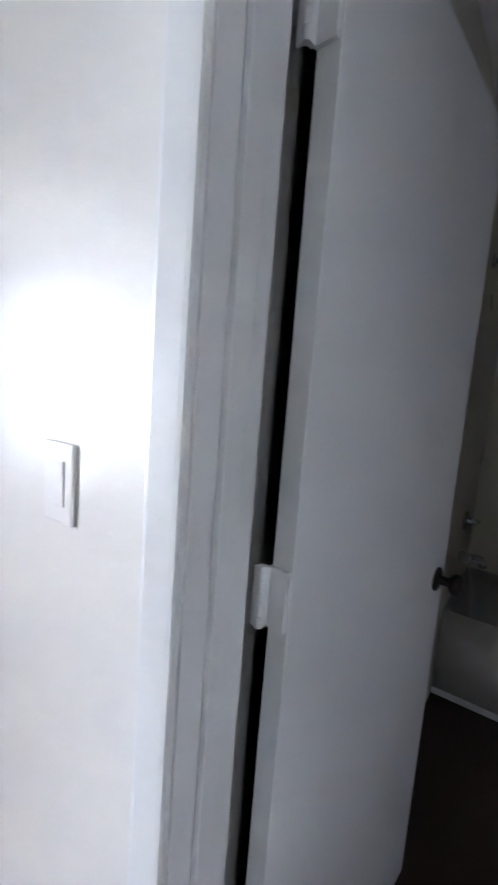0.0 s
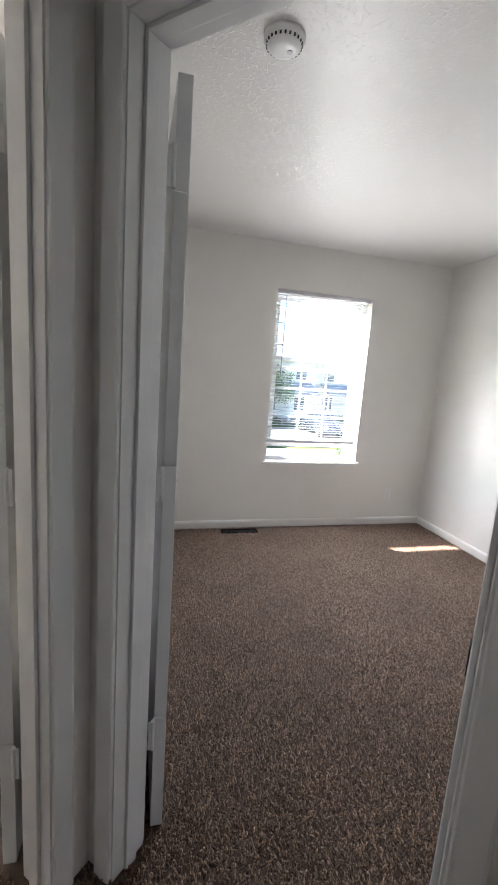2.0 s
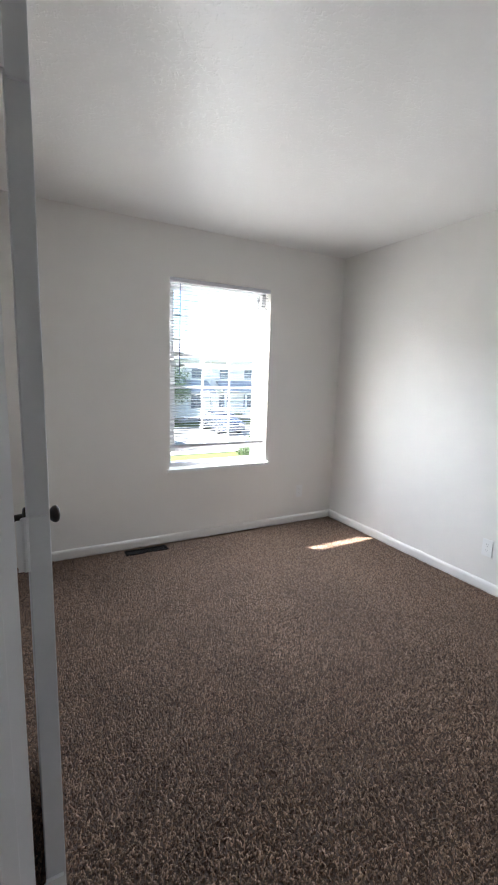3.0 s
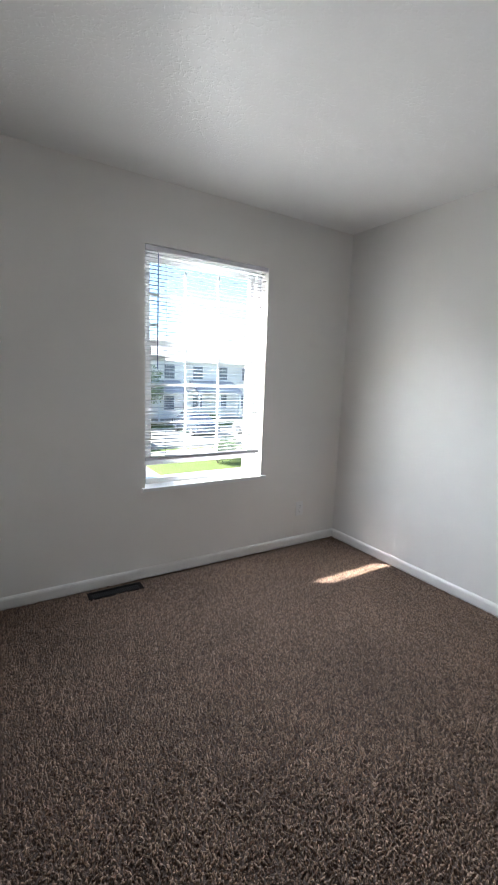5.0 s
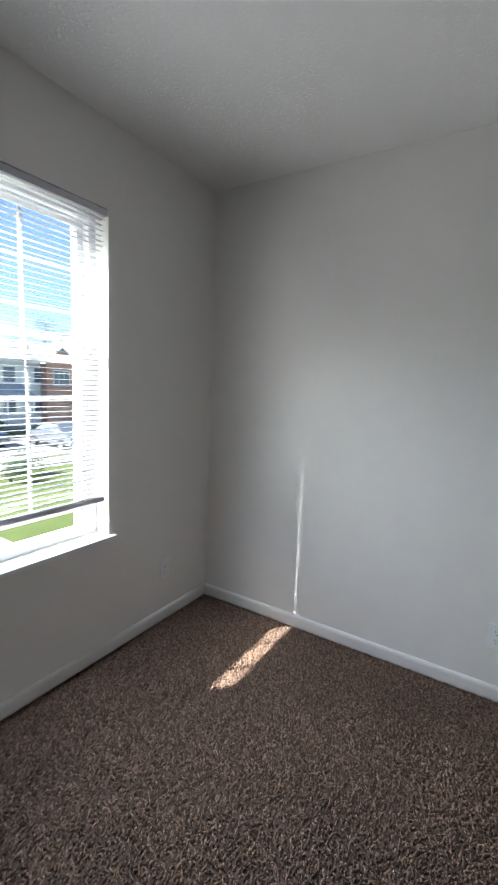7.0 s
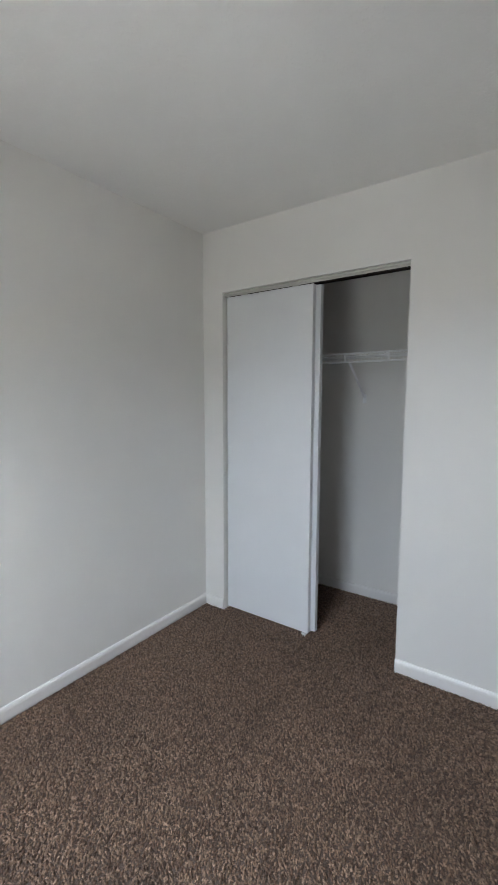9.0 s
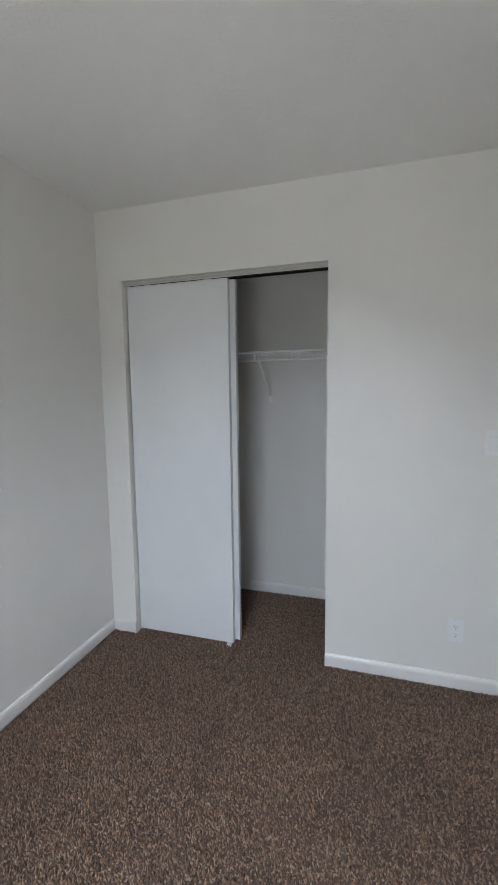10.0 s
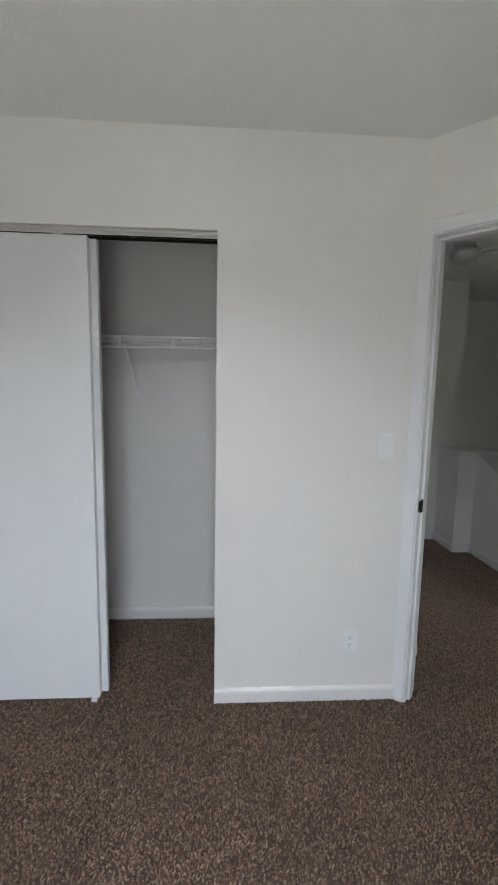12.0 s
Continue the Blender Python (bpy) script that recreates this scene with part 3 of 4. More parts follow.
def wire_shelf():
    ob = thing("wire_shelf", "white vinyl-coated wire closet shelf with hang rod", "shelf")
    x0, x1, yb, yf, z = 0.505, W - 0.005, -0.728, -0.43, 1.688
    for y, zz in ((yf, z), (yf, z - 0.052), (yb, z), ((yb + yf) / 2, z - 0.004)):
        bm = bmesh.new()
        cyl(bm, 0.0055, (x0, y, zz), (x1, y, zz), 8)
        part("long_wire", bm, WIRE, ob)
    c = bmesh.new()
    k = int((x1 - x0) / 0.0254)
    for i in range(k + 1):
        x = x0 + i * 0.0254
        cyl(c, 0.0014, (x, yb, z + 0.003), (x, yf, z + 0.003), 5)
        cyl(c, 0.0014, (x, yf + 0.003, z + 0.003), (x, yf + 0.003, z - 0.052), 5)
    tagged(part("cross_wires", c, WIRE, ob), kind="stuff")
    for x in (1.345, 1.075, 0.75):
        s = boxes((x - 0.006, x + 0.006, yf - 0.003, yf + 0.006, z - 0.056, z + 0.006), bevel=0.0015)
        part("clip", s, WIRE, ob)
    for x in (1.320, 0.60):
        b = bmesh.new()
        for dx in (-0.004, 0.004):
            cyl(b, 0.0035, (x + dx, yf, z - 0.045), (x + dx, yb + 0.006, z - 0.27), 8)
        box(b, x - 0.010, x + 0.010, yb - 0.006, yb + 0.008, z - 0.31, z - 0.25, 0.002)
        part("support_brace", b, WIRE, ob, "white diagonal support brace")
    return ob


wire_shelf()


# ---- switches, outlets, register, detector ----
def switch_plate(m, label):
    ob = thing("light_switch", label, "light switch", m)
    part("cover_plate", boxes((-0.035, 0.035, -0.006, 0.0, -0.0575, 0.0575), bevel=0.0025), PLASTIC, ob)
    part("rocker_frame", boxes((-0.0165, 0.0165, -0.0072, -0.0055, -0.0335, 0.0335), bevel=0.0006), PLASTIC, ob)
    r = boxes((-0.0155, 0.0155, -0.0088, -0.006, -0.0322, 0.0322), bevel=0.0008)
    for v in r.verts:
        if v.co.y < -0.0075:
            v.co.y += 0.0005 * (1 - v.co.z / 0.032)
    part("rocker", r, PLASTIC, ob)
    return ob


def outlet(m, label):
    ob = thing("power_outlet", label, "power outlet", m, group="wall outlets")
    part("cover_plate", boxes((-0.035, 0.035, -0.005, 0.0, -0.0575, 0.0575), bevel=0.002), PLASTIC, ob)
    for dz in (-0.0195, 0.0195):
        face = bmesh.new()
        cyl(face, 0.0165, (0, -0.0065, dz), (0, -0.0045, dz), 20)
        so = part("socket", face, PLASTIC, ob)
        s = boxes((-0.0073, -0.0052, -0.0069, -0.0062, dz, dz + 0.008), (0.0050, 0.0068, -0.0069, -0.0062, dz, dz + 0.0072))
        cyl(s, 0.0026, (0, -0.0069, dz - 0.008), (0, -0.0062, dz - 0.008), 10)
        part("slots", s, SLOT, so, "dark socket slots")
    sc = bmesh.new()
    cyl(sc, 0.0028, (0, -0.0062, 0), (0, -0.0045, 0), 10)
    part("screw", sc, PLASTIC, ob)
    return ob


switch_plate(pose(-0.238, -0.708, 1.254, 0, 0, -90), "white rocker light switch on the hall wall")
switch_plate(pose(0.117, 0.0, 1.207, 0, 0, 180), "white rocker light switch on the bedroom wall")
outlet(pose(-0.238, -0.42, 0.315, 0, 0, -90), "white duplex outlet low on the hall wall")
outlet(pose(0.232, 0.0, 0.300, 0, 0, 180), "white duplex outlet low on the closet wall")
outlet(pose(1.757, L, 0.307), "white duplex outlet low on the window wall")
outlet(pose(W, 1.395, 0.304, 0, 0, -90), "white duplex outlet low on the bare wall")


def floor_register():
    ob = thing("floor_register", "dark brown metal floor register in the carpet", "air vent", pose(0.283, 2.925, 0.004))
    w, d = 0.325, 0.085
    part("frame", boxes((-w / 2, w / 2, -d / 2, -d / 2 + 0.014, 0, 0.009), (-w / 2, w / 2, d / 2 - 0.014, d / 2, 0, 0.009), (-w / 2, -w / 2 + 0.016, -d / 2 + 0.014, d / 2 - 0.014, 0, 0.009), (w / 2 - 0.016, w / 2, -d / 2 + 0.014, d / 2 - 0.014, 0, 0.009), bevel=0.002), REGISTER, ob)
    part("damper", boxes((-w / 2 + 0.016, w / 2 - 0.016, -d / 2 + 0.014, d / 2 - 0.014, 0.0, 0.002)), SLOT, ob)
    for i in range(26):
        x = -w / 2 + 0.022 + i * (w - 0.044) / 25
        part("slat", boxes((x - 0.002, x + 0.002, -d / 2 + 0.013, d / 2 - 0.013, 0.002, 0.007)), REGISTER, ob)
    return ob


floor_register()


def smoke_detector(m, label):
    ob = thing("smoke_detector", label, "smoke detector", m)
    b = bmesh.new()
    lathe(b, ((0.066, 0.0), (0.066, -0.010), (0.060, -0.016), (0.056, -0.026), (0.048, -0.034), (0.030, -0.038), (0.012, -0.0385)), 32)
    part("body", b, PLASTIC, ob, "", True)
    v = bmesh.new()
    for i in range(24):
        a = 2 * math.pi * i / 24
        box(v, 0.050, 0.0585, -0.003, 0.003, -0.027, -0.017, m=pose(0, 0, 0, 0, 0, math.degrees(a)))
    part("vent_slots", v, SLOT, ob)
    t = bmesh.new()
    cyl(t, 0.010, (0.02, 0, -0.040), (0.02, 0, -0.034), 16)
    part("test_button", t, RAIL, ob)
    return ob


smoke_detector(pose(-0.187, 0.976, H), "white round smoke detector on the ceiling")
smoke_detector(pose(-1.053, -1.253, H), "white round smoke detector on the hall ceiling")


def hall_lamp():
    ob = thing("ceiling_lamp", "small frosted glass hall ceiling lamp, switched off", "ceiling lamp", pose(-0.83, -1.20, H))
    b = bmesh.new()
    lathe(b, ((0.075, 0.0), (0.075, -0.014), (0.070, -0.020), (0.03, -0.022)), 28)
    part("base", b, CHROME, ob, "brushed metal base", True)
    s = bmesh.new()
    lathe(s, ((0.070, -0.020), (0.092, -0.045), (0.095, -0.070), (0.080, -0.098), (0.045, -0.116), (0.010, -0.121)), 28)
    part("shade", s, FROST, ob, "greyish frosted glass shade", True)
    return ob


hall_lamp()


# ---- bathroom ----
structure("floor_bath", boxes((-0.116, 2.30, -2.12, -0.90, -0.20, -0.004)), PLANK, "dark brown wood-look vinyl floor")
structure("wall_bath_north", boxes((0.416, 2.30, -0.955, -0.902, 0.0, H)), SURROUND, "beige bathroom wall")
structure("wall_bath_east", boxes((2.25, 2.36, -2.12, -0.956, 0.0, H)), SURROUND, "beige tub surround")


def bathtub():
    ob = thing("bathtub", "white built-in bathtub along the beige wall", "bathtub")
    x0, x1, y0, y1, h = 1.56, 2.249, -2.118, -0.957, 0.445
    bm = bmesh.new()
    box(bm, x0, x1, y0, y1, 0.0, h)
    top = max(bm.faces, key=lambda f: f.calc_center_median().z)
    bmesh.ops.inset_region(bm, faces=[top], thickness=0.07)
    bmesh.ops.translate(bm, vec=(0, 0, -0.30), verts=top.verts[:])
    bmesh.ops.scale(bm, vec=(0.85, 0.88, 1), verts=top.verts[:], space=Matrix.Translation((-(x0 + x1) / 2, -(y0 + y1) / 2, 0)))
    bmesh.ops.bevel(bm, geom=bm.edges[:], offset=0.018, segments=3, affect="EDGES")
    part("basin", bm, TUB, ob, "", True)
    part("apron_strip", boxes((x0 - 0.008, x0 - 0.001, y0, y1, 0.0, 0.03), bevel=0.002), TRIM, ob)
    return ob


bathtub()
fa = thing("tub_faucet", "chrome tub spout and valve on the beige wall", "faucet", pose(1.86, -0.956, 0))
bm = bmesh.new()
cyl(bm, 0.05, (0, 0, 0.80), (0, -0.012, 0.80), 20)
cyl(bm, 0.018, (0, -0.012, 0.80), (0, -0.055, 0.80), 16)
cyl(bm, 0.009, (0, -0.048, 0.80), (0.07, -0.06, 0.79), 10)
part("valve", bm, CHROME, fa, "", True)
bm = bmesh.new()
cyl(bm, 0.026, (0, 0, 0.61), (0, -0.11, 0.605), 16)
cyl(bm, 0.020, (0, -0.10, 0.61), (0, -0.115, 0.575), 14)
part("spout", bm, CHROME, fa, "", True)
bm = bmesh.new()
cyl(bm, 0.0127, (1.59, -2.118, 2.02), (1.59, -0.957, 2.02), 14)
for y in (-2.118, -0.957):
    cyl(bm, 0.03, (1.59, y, 2.02), (1.59, y + (0.012 if y < -1.5 else -0.012), 2.02), 16)
tagged(part("shower_rod", bm, CHROME, None, "", True), "chrome shower curtain rod over the tub", "curtain rod")

# ---- outside: ground, paving, houses, trees, cars ----
GZ = -2.9
structure("ground", boxes((-400, 400, L + 0.6, 900, GZ - 0.5, GZ), (-400, 400, -400, L + 0.6, GZ - 0.5, GZ - 0.02)), GRASS, "green mown lawn")
structure("pavement", boxes((4.1, 5.75, 7.0, 20.5, GZ - 0.1, GZ + 0.03), (-14, 40, 20.4, 21.9, GZ - 0.1, GZ + 0.034), bevel=0.01), CONCRETE, "pale concrete footpath across the lawn")
structure("road", boxes((-60, 90, 23.0, 30.0, GZ - 0.2, GZ + 0.012)), ASPHALT, "grey asphalt parking street")
structure("kerb", boxes((-60, 90, 22.75, 22.98, GZ - 0.1, GZ + 0.13), (-60, 90, 30.02, 30.25, GZ - 0.1, GZ + 0.13), bevel=0.02), CONCRETE, "concrete kerb")


def house(x0, x1, y0, depth, wall_h, roof_h, wall, label, gables=(), porch=None, columns=3, storeys=2):
    ob = thing("house", label, "house", pose(0, 0, GZ))
    part("wall", boxes((x0, x1, y0, y0 + depth, 0, wall_h)), wall, ob)
    bm = bmesh.new()
    e = 0.45
    pts = [(x0 - e, y0 - e, wall_h), (x1 + e, y0 - e, wall_h), (x1 + e, y0 + depth + e, wall_h), (x0 - e, y0 + depth + e, wall_h), (x0 - e, y0 + depth / 2, wall_h + roof_h), (x1 + e, y0 + depth / 2, wall_h + roof_h)]
    v = [bm.verts.new(p) for p in pts]
    for f in ((0, 1, 5, 4), (2, 3, 4, 5), (0, 4, 3), (1, 2, 5), (0, 3, 2, 1)):
        bm.faces.new([v[i] for i in f])
    part("roof", bm, SHINGLE, ob)
    part("fascia", boxes((x0 - e, x1 + e, y0 - e - 0.03, y0 - e, wall_h - 0.12, wall_h + 0.05)), EXTRIM, ob)
    sw = (x1 - x0) / columns
    for s in range(storeys):
        for c in range(columns):
            cx, z = x0 + sw * (c + 0.5), 0.9 + s * 2.7
            w = part("window", boxes((cx - 0.55, cx + 0.55, y0 - 0.05, y0 + 0.02, z, z + 1.35), bevel=0.02), EXTRIM, ob)
            for i in (0, 1):
                for j in (0, 1):
                    part("pane", boxes((cx - 0.48 + i * 0.49, cx - 0.01 + i * 0.49, y0 - 0.065, y0 - 0.045, z + 0.07 + j * 0.62, z + 0.66 + j * 0.62)), DARKGLASS, w)
    for gx, gw, mat in gables:
        bm = bmesh.new()
        d = 0.9
        gh = gw * 0.42
        vs = [bm.verts.new(p) for p in ((gx - gw / 2, y0 - d, 0), (gx + gw / 2, y0 - d, 0), (gx + gw / 2, y0 - d, wall_h), (gx, y0 - d, wall_h + gh), (gx - gw / 2, y0 - d, wall_h), (gx - gw / 2, y0 + depth / 2, 0), (gx + gw / 2, y0 + depth / 2, 0), (gx + gw / 2, y0 + depth / 2, wall_h), (gx, y0 + depth / 2, wall_h + gh), (gx - gw / 2, y0 + depth / 2, wall_h))]
        for f in ((0, 1, 2, 3, 4), (9, 8, 7, 6, 5), (1, 6, 7, 2), (0, 4, 9, 5)):
            bm.faces.new([vs[i] for i in f])
        bay = part("gable_bay", bm, mat, ob)
        bm = bmesh.new()
        for s in (-1, 1):
            a = Vector((gx, y0 - d - 0.25, wall_h + gh + 0.12))
            b = Vector((gx + s * (gw / 2 + 0.3), y0 - d - 0.25, wall_h - 0.13))
            back = Vector((0, depth / 2 + d + 0.25, 0))
            q = [bm.verts.new(p) for p in (a, b, b + back, a + back)]
            q2 = [bm.verts.new(p + Vector((0, 0, 0.14))) for p in (a, b, b + back, a + back)]
            bm.faces.new(q)
            bm.faces.new(q2[::-1])
            for i in range(4):
                bm.faces.new((q[i], q[(i + 1) % 4], q2[(i + 1) % 4], q2[i]))
        part("gable_roof", bm, SHINGLE, bay)
        w = part("window", boxes((gx - 0.8, gx + 0.8, y0 - d - 0.05, y0 - d + 0.02, wall_h - 2.0, wall_h - 0.6), bevel=0.02), EXTRIM, ob)
        for i in (0, 1, 2):
            part("pane", boxes((gx - 0.74 + i * 0.5, gx - 0.28 + i * 0.5, y0 - d - 0.065, y0 - d - 0.045, wall_h - 1.92, wall_h - 0.68)), DARKGLASS, w)
    if porch:
        p0, p1, dep = porch
        bm = bmesh.new()
        vs = [bm.verts.new(p) for p in ((p0, y0 - dep, 2.45), (p1, y0 - dep, 2.45), (p1, y0, 3.35), (p0, y0, 3.35), (p0, y0 - dep, 2.62), (p1, y0 - dep, 2.62), (p1, y0, 3.52), (p0, y0, 3.52))]
        for f in ((0, 3, 2, 1), (4, 5, 6, 7), (0, 1, 5, 4), (1, 2, 6, 5), (2, 3, 7, 6), (3, 0, 4, 7)):
            bm.faces.new([vs[i] for i in f])
        part("porch_roof", bm, SHINGLE, ob)
        k = max(2, int((p1 - p0) / 2.2) + 1)
        for i in range(k):
            x = p0 + 0.15 + (p1 - p0 - 0.3) * i / (k - 1)
            part("porch_post", boxes((x - 0.08, x + 0.08, y0 - dep + 0.1, y0 - dep + 0.26, 0, 2.5), bevel=0.01), EXTRIM, ob)
        part("porch_deck", boxes((p0, p1, y0 - dep, y0, -0.05, 0.2)), CONCRETE, ob)
    return ob


house(-9.5, 3.5, 38.0, 9, 5.4, 2.0, GREYSIDE, "two-storey blue-grey townhouse with a dark roof", gables=((-4.5, 3.6, GREYSIDE),), porch=(-1.0, 3.2, 2.0), columns=4)
house(4.0, 15.0, 36.0, 9, 5.4, 2.0, SIDING, "two-storey cream townhouse with a white porch", gables=((7.0, 3.4, SIDING),), porch=(9.4, 14.6, 2.2), columns=4)
house(15.5, 26.0, 37.0, 9, 5.4, 2.1, SIDING, "two-storey cream townhouse with a brick bay and grey roof", gables=((23.6, 2.8, BRICK),), porch=(16.0, 20.5, 2.0), columns=4)
house(26.5, 42.0, 36.0, 9, 5.6, 2.2, SIDING, "two-storey cream townhouse with white porch posts", gables=((31.0, 3.8, BRICK),), porch=(33.0, 39.0, 2.0), columns=5)
house(43.0, 58.0, 33.0, 9, 5.6, 2.2, BRICK, "two-storey brick townhouse at the end of the street", gables=((48.0, 3.8, SIDING),), columns=5)


def foliage(bm, centre, radius, count, leaf, rnd):
    for _ in range(count):
        d = Vector((rnd.gauss(0, 1), rnd.gauss(0, 1), rnd.gauss(0, 0.85))).normalized() * radius * (rnd.random() ** 0.4)
        p = Vector(centre) + d
        r = Euler((rnd.uniform(0, 6.3), rnd.uniform(0, 6.3), rnd.uniform(0, 6.3))).to_matrix()
        s = leaf * rnd.uniform(0.6, 1.3)
        q = [bm.verts.new(p + r @ Vector(c) * s) for c in ((-0.5, 0, 0), (0, -0.28, 0.06), (0.5, 0, 0), (0, 0.28, 0.06))]
        bm.faces.new(q)


def tree(x, y, h, spread, seed, label):
    rnd = random.Random(seed)
    ob = thing("tree", label, "tree", pose(x, y, GZ))
    bm = bmesh.new()
    cyl(bm, 0.16, (0, 0, -0.05), (0.08, 0.05, h * 0.5), 10, 0.10)
    cyl(bm, 0.10, (0.08, 0.05, h * 0.5), (0.0, 0.1, h * 0.85), 8, 0.03)
    tips = []
    for i in range(9):
        a = i * 2.4 + rnd.random()
        z0 = h * (0.38 + 0.045 * i)
        r = spread * rnd.uniform(0.55, 0.95)
        tip = Vector((math.cos(a) * r, math.sin(a) * r, z0 + h * rnd.uniform(0.10, 0.24)))
        cyl(bm, 0.055, (0.06, 0.05, z0), tip, 7, 0.015)
        tips.append(tip)
    part("trunk", bm, BARK, ob)
    cr = bmesh.new()
    for tip in tips:
        foliage(cr, tip, spread * rnd.uniform(0.38, 0.55), 420, 0.16, rnd)
    foliage(cr, (0, 0.1, h * 0.86), spread * 0.5, 500, 0.16, rnd)
    part("crown", cr, LEAF, ob)
    return ob


tree(1.5, 33.0, 5.6, 1.9, 3, "leafy green street tree")
tree(31.9, 52.0, 11.0, 3.2, 8, "tall leafy tree behind the roofs")
tree(9.6, 32.0, 4.6, 1.9, 17, "dark green bushy tree before the houses")
tree(29.0, 34.0, 6.5, 2.2, 5, "leafy green street tree")


def shrub(x, y, r, seed):
    rnd = random.Random(seed)
    ob = thing("shrub", "round green shrub beside the lawn", "shrub", pose(x, y, GZ), group="foundation shrubs")
    bm = bmesh.new()
    for i in range(5):
        foliage(bm, (rnd.uniform(-r, r) * 0.5, rnd.uniform(-r, r) * 0.5, r * rnd.uniform(0.5, 0.9)), r * 0.6, 260, 0.09, rnd)
    part("leaves", bm, LEAF, ob)
    st = bmesh.new()
    for i in range(5):
        a = i * 1.26
        cyl(st, 0.02, (0, 0, -0.03), (math.cos(a) * r * 0.5, math.sin(a) * r * 0.5, r * 0.8), 6, 0.006)
    part("stems", st, BARK, ob)
    return ob


for i, (x, y, r) in enumerate(((9.2, 18.3, 0.75), (10.3, 18.9, 0.85), (12.6, 14.2, 0.8), (13.8, 14.8, 0.8), (15.0, 15.2, 0.7), (8.0, 35.0, 0.6), (10.5, 33.2, 0.6), (17.0, 34.2, 0.6))):
    shrub(x, y, r, 20 + i)


def car(x, y, turn, paint, label):
    ob = thing("car", label, "car", pose(x, y, GZ + 0.012, 0, 0, turn), group="parked cars")
    side = ((-2.25, 0.45), (-2.2, 0.75), (-1.9, 0.92), (-1.35, 0.98), (-0.7, 1.42), (0.55, 1.45), (1.25, 1.0), (2.05, 0.86), (2.25, 0.62), (2.25, 0.32), (-2.2, 0.30))
    bm = bmesh.new()
    rows = []
    for w, k in ((-0.86, 1.0), (-0.78, 1.03), (0.78, 1.03), (0.86, 1.0)):
        rows.append([bm.verts.new((px, w * (0.82 if pz > 1.1 else 1.0), 0.3 + (pz - 0.3) * k)) for px, pz in side])
    n = len(side)
    for a, b in zip(rows, rows[1:]):
        for i in range(n):
            bm.faces.new((a[i], a[(i + 1) % n], b[(i + 1) % n], b[i]))
    bm.faces.new(rows[0][::-1])
    bm.faces.new(rows[-1])
    part("body", bm, paint, ob)
    for s in (-1, 1):
        g = bmesh.new()
        vs = [g.verts.new((px, s * (0.868 if pz < 1.1 else 0.735), pz)) for px, pz in ((-1.2, 1.02), (-0.66, 1.36), (0.5, 1.38), (1.08, 1.02))]
        g.faces.new(vs)
        ext = bmesh.ops.extrude_face_region(g, geom=g.faces[:])
        bmesh.ops.translate(g, vec=(0, s * 0.012, 0), verts=[v for v in ext["geom"] if isinstance(v, bmesh.types.BMVert)])
        part("side_glass", g, DARKGLASS, ob)
    for wx in (-1.35, 1.38):
        for s in (-1, 1):
            t = bmesh.new()
            cyl(t, 0.31, (wx, s * 0.70, 0.31), (wx, s * 0.89, 0.31), 20)
            wheel = part("wheel", t, RUBBER, ob)
            rim = bmesh.new()
            cyl(rim, 0.19, (wx, s * 0.885, 0.31), (wx, s * 0.90, 0.31), 16)
            part("rim", rim, CARPAINT, wheel)
    for s in (-1, 1):
        h = boxes((2.19, 2.27, s * 0.62 - 0.16, s * 0.62 + 0.16, 0.62, 0.76), bevel=0.02)
        part("headlight", h, EXTRIM, ob)
    return ob


car(3.0, 25.2, 90, DARKCAR, "dark parked car on the street")
car(6.0, 25.0, 90, CARPAINT, "silver parked car on the street")
car(12.5, 28.2, -90, DARKCAR, "dark parked car on the far side of the street")
car(16.0, 25.1, 90, CARPAINT, "silver parked car on the street")
car(2.5, 15.6, 80, CARPAINT, "silver car parked beside the lawn path")


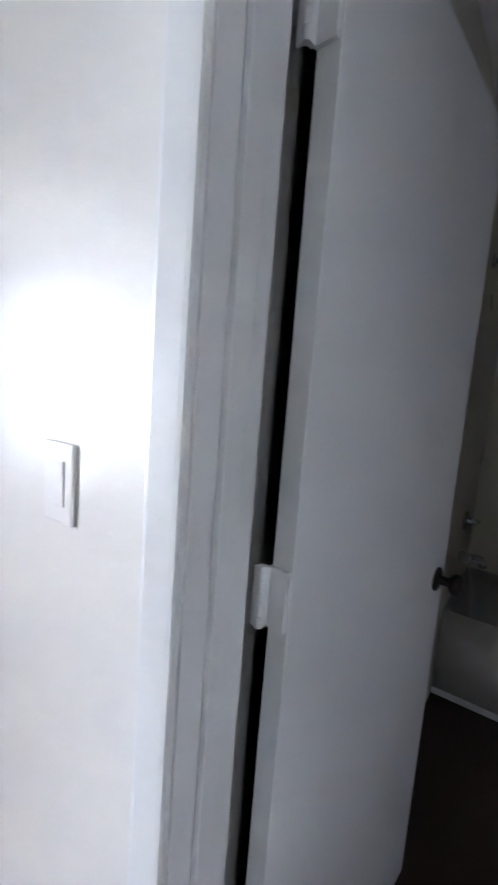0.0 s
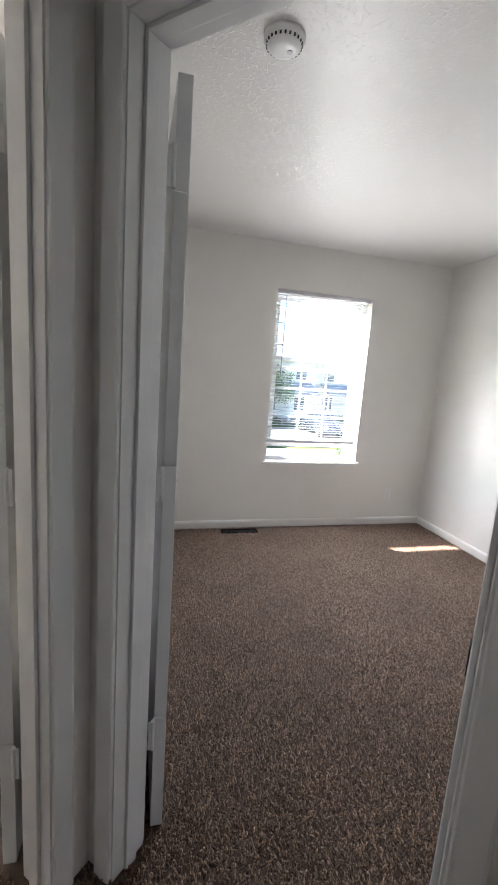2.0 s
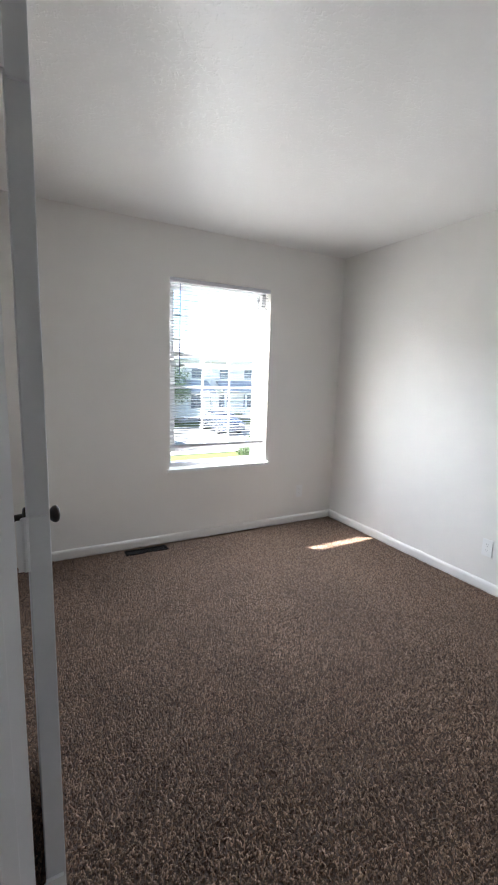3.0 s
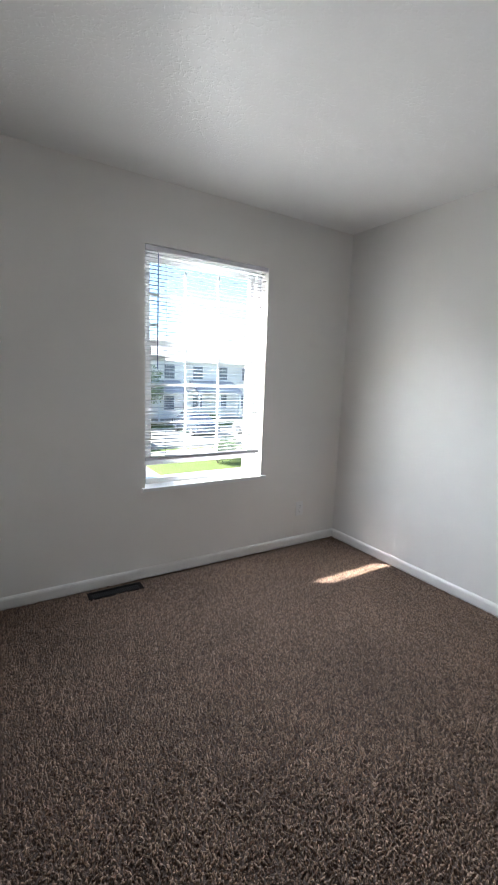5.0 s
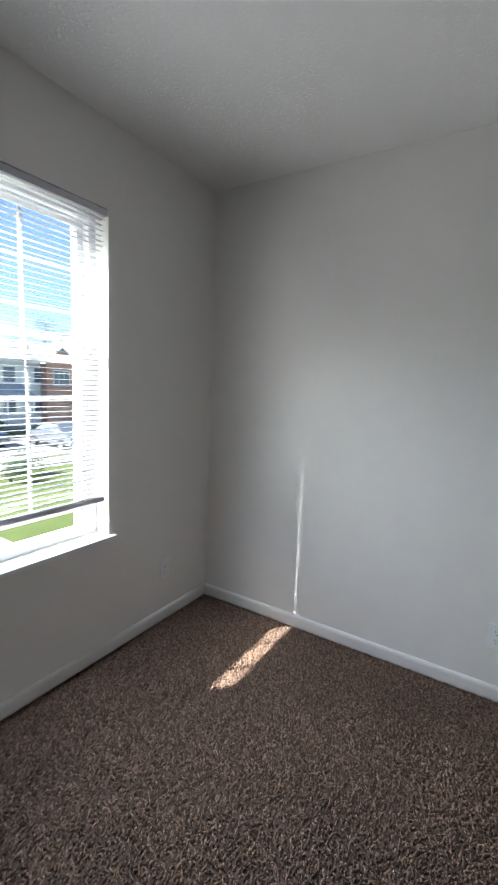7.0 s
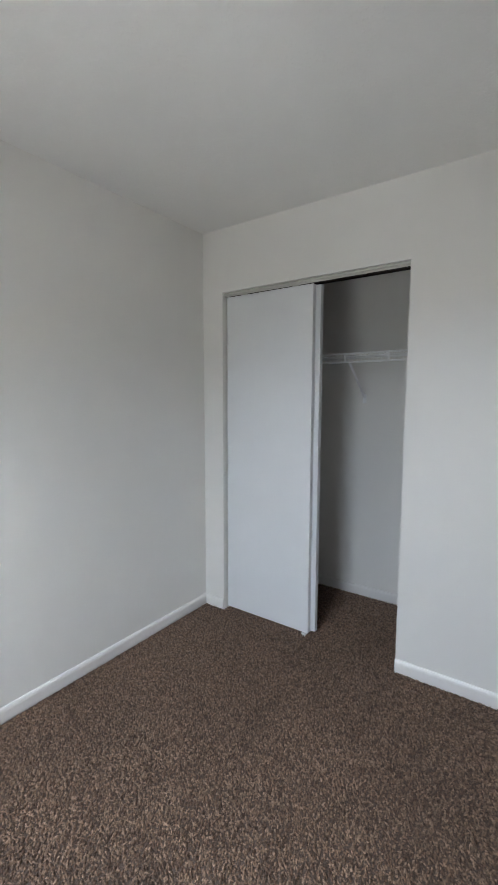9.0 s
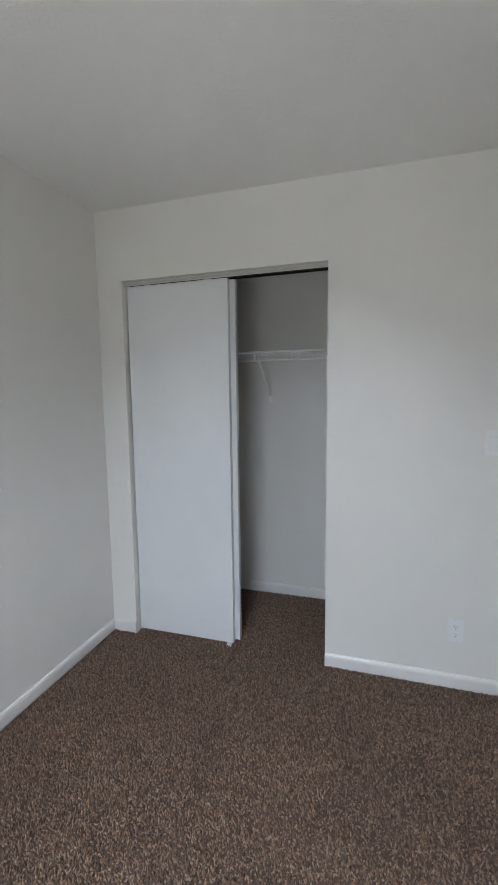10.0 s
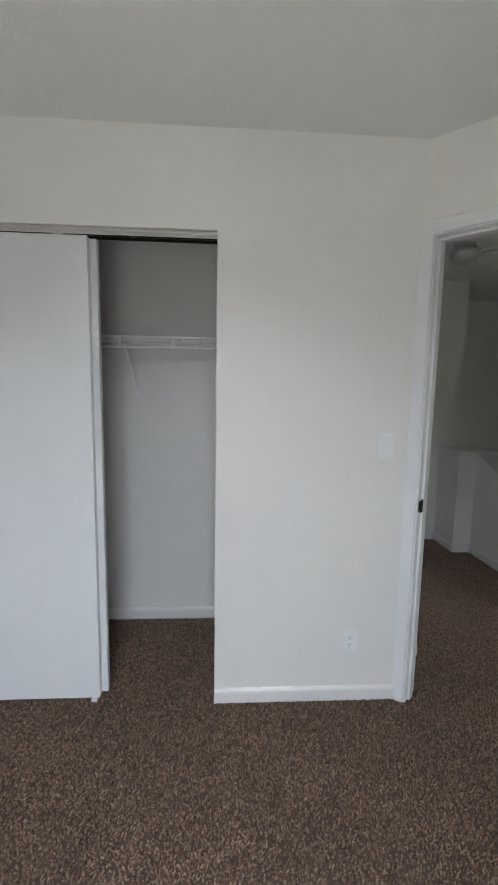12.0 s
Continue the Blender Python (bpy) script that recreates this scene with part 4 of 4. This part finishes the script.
# ---- carpet pile ----
def carpet_pile():
    rng = np.random.default_rng(7)
    step = 0.0081
    gx, gy = np.meshgrid(np.arange(-1.40, 2.13, step), np.arange(-2.1, 3.005, step))
    p = np.stack([gx.ravel(), gy.ravel()], 1) + rng.uniform(-0.6, 0.6, (gx.size, 2)) * step
    x, y = p[:, 0], p[:, 1]
    u, n = (y - x) / R2, (x + y) / R2
    room = (x > -0.655) & (x < W - 0.006) & (y > 0.006) & (y < L - 0.006) & (n > 0.004)
    closet = (x > 0.505) & (x < W - 0.006) & (y > -0.728) & (y <= 0.006) & ((y < -0.118) | ((x > CLO[0] + 0.004) & (x < CLO[1] - 0.004)))
    sill = (n <= 0.004) & (n > -0.118) & (u > 0.068) & (u < 0.778)
    hall = (n <= -0.118) & ((u < 0.870) | ((u < 1.3) & (n < -0.26) & (n > -0.95))) & ((u > -0.045) | (x < -0.252)) & (x > -1.39) & ((y > -1.765) | (x > -1.235)) & (y > -2.1)
    vent = (np.abs(x - 0.283) < 0.165) & (np.abs(y - 2.925) < 0.045)
    p = p[(room | closet | sill | hall) & ~vent]
    k = len(p)
    h = rng.uniform(0.008, 0.016, k)
    r = rng.uniform(0.0028, 0.0048, k)
    lean = rng.normal(0, 0.0058, (k, 2))
    a = rng.uniform(0, 2 * np.pi, k)
    co = np.zeros((k, 7, 3))
    for i in range(3):
        t = a + i * 2 * np.pi / 3
        co[:, i, :2] = p + np.stack([np.cos(t), np.sin(t)], 1) * r[:, None] * 0.85
        t2 = t + 0.9
        co[:, 3 + i, :2] = p + lean * 0.45 + np.stack([np.cos(t2), np.sin(t2)], 1) * r[:, None]
        co[:, 3 + i, 2] = h * 0.6
    co[:, 6, :2] = p + lean
    co[:, 6, 2] = h
    tri = np.array([(0, 1, 4), (0, 4, 3), (1, 2, 5), (1, 5, 4), (2, 0, 3), (2, 3, 5), (3, 4, 6), (4, 5, 6), (5, 3, 6)])
    idx = (np.arange(k)[:, None, None] * 7 + tri[None]).reshape(-1)
    me = bpy.data.meshes.new("carpet_pile")
    me.vertices.add(k * 7)
    me.vertices.foreach_set("co", co.reshape(-1))
    me.loops.add(len(idx))
    me.loops.foreach_set("vertex_index", idx.astype(np.int32))
    me.polygons.add(len(idx) // 3)
    me.polygons.foreach_set("loop_start", np.arange(0, len(idx), 3, dtype=np.int32))
    me.update(calc_edges=True)
    me.materials.append(YARN)
    ob = new("carpet", me)
    tagged(ob, "taupe brown frieze carpet with flecked curly pile", "carpet", kind="stuff")
    return ob


carpet_pile()
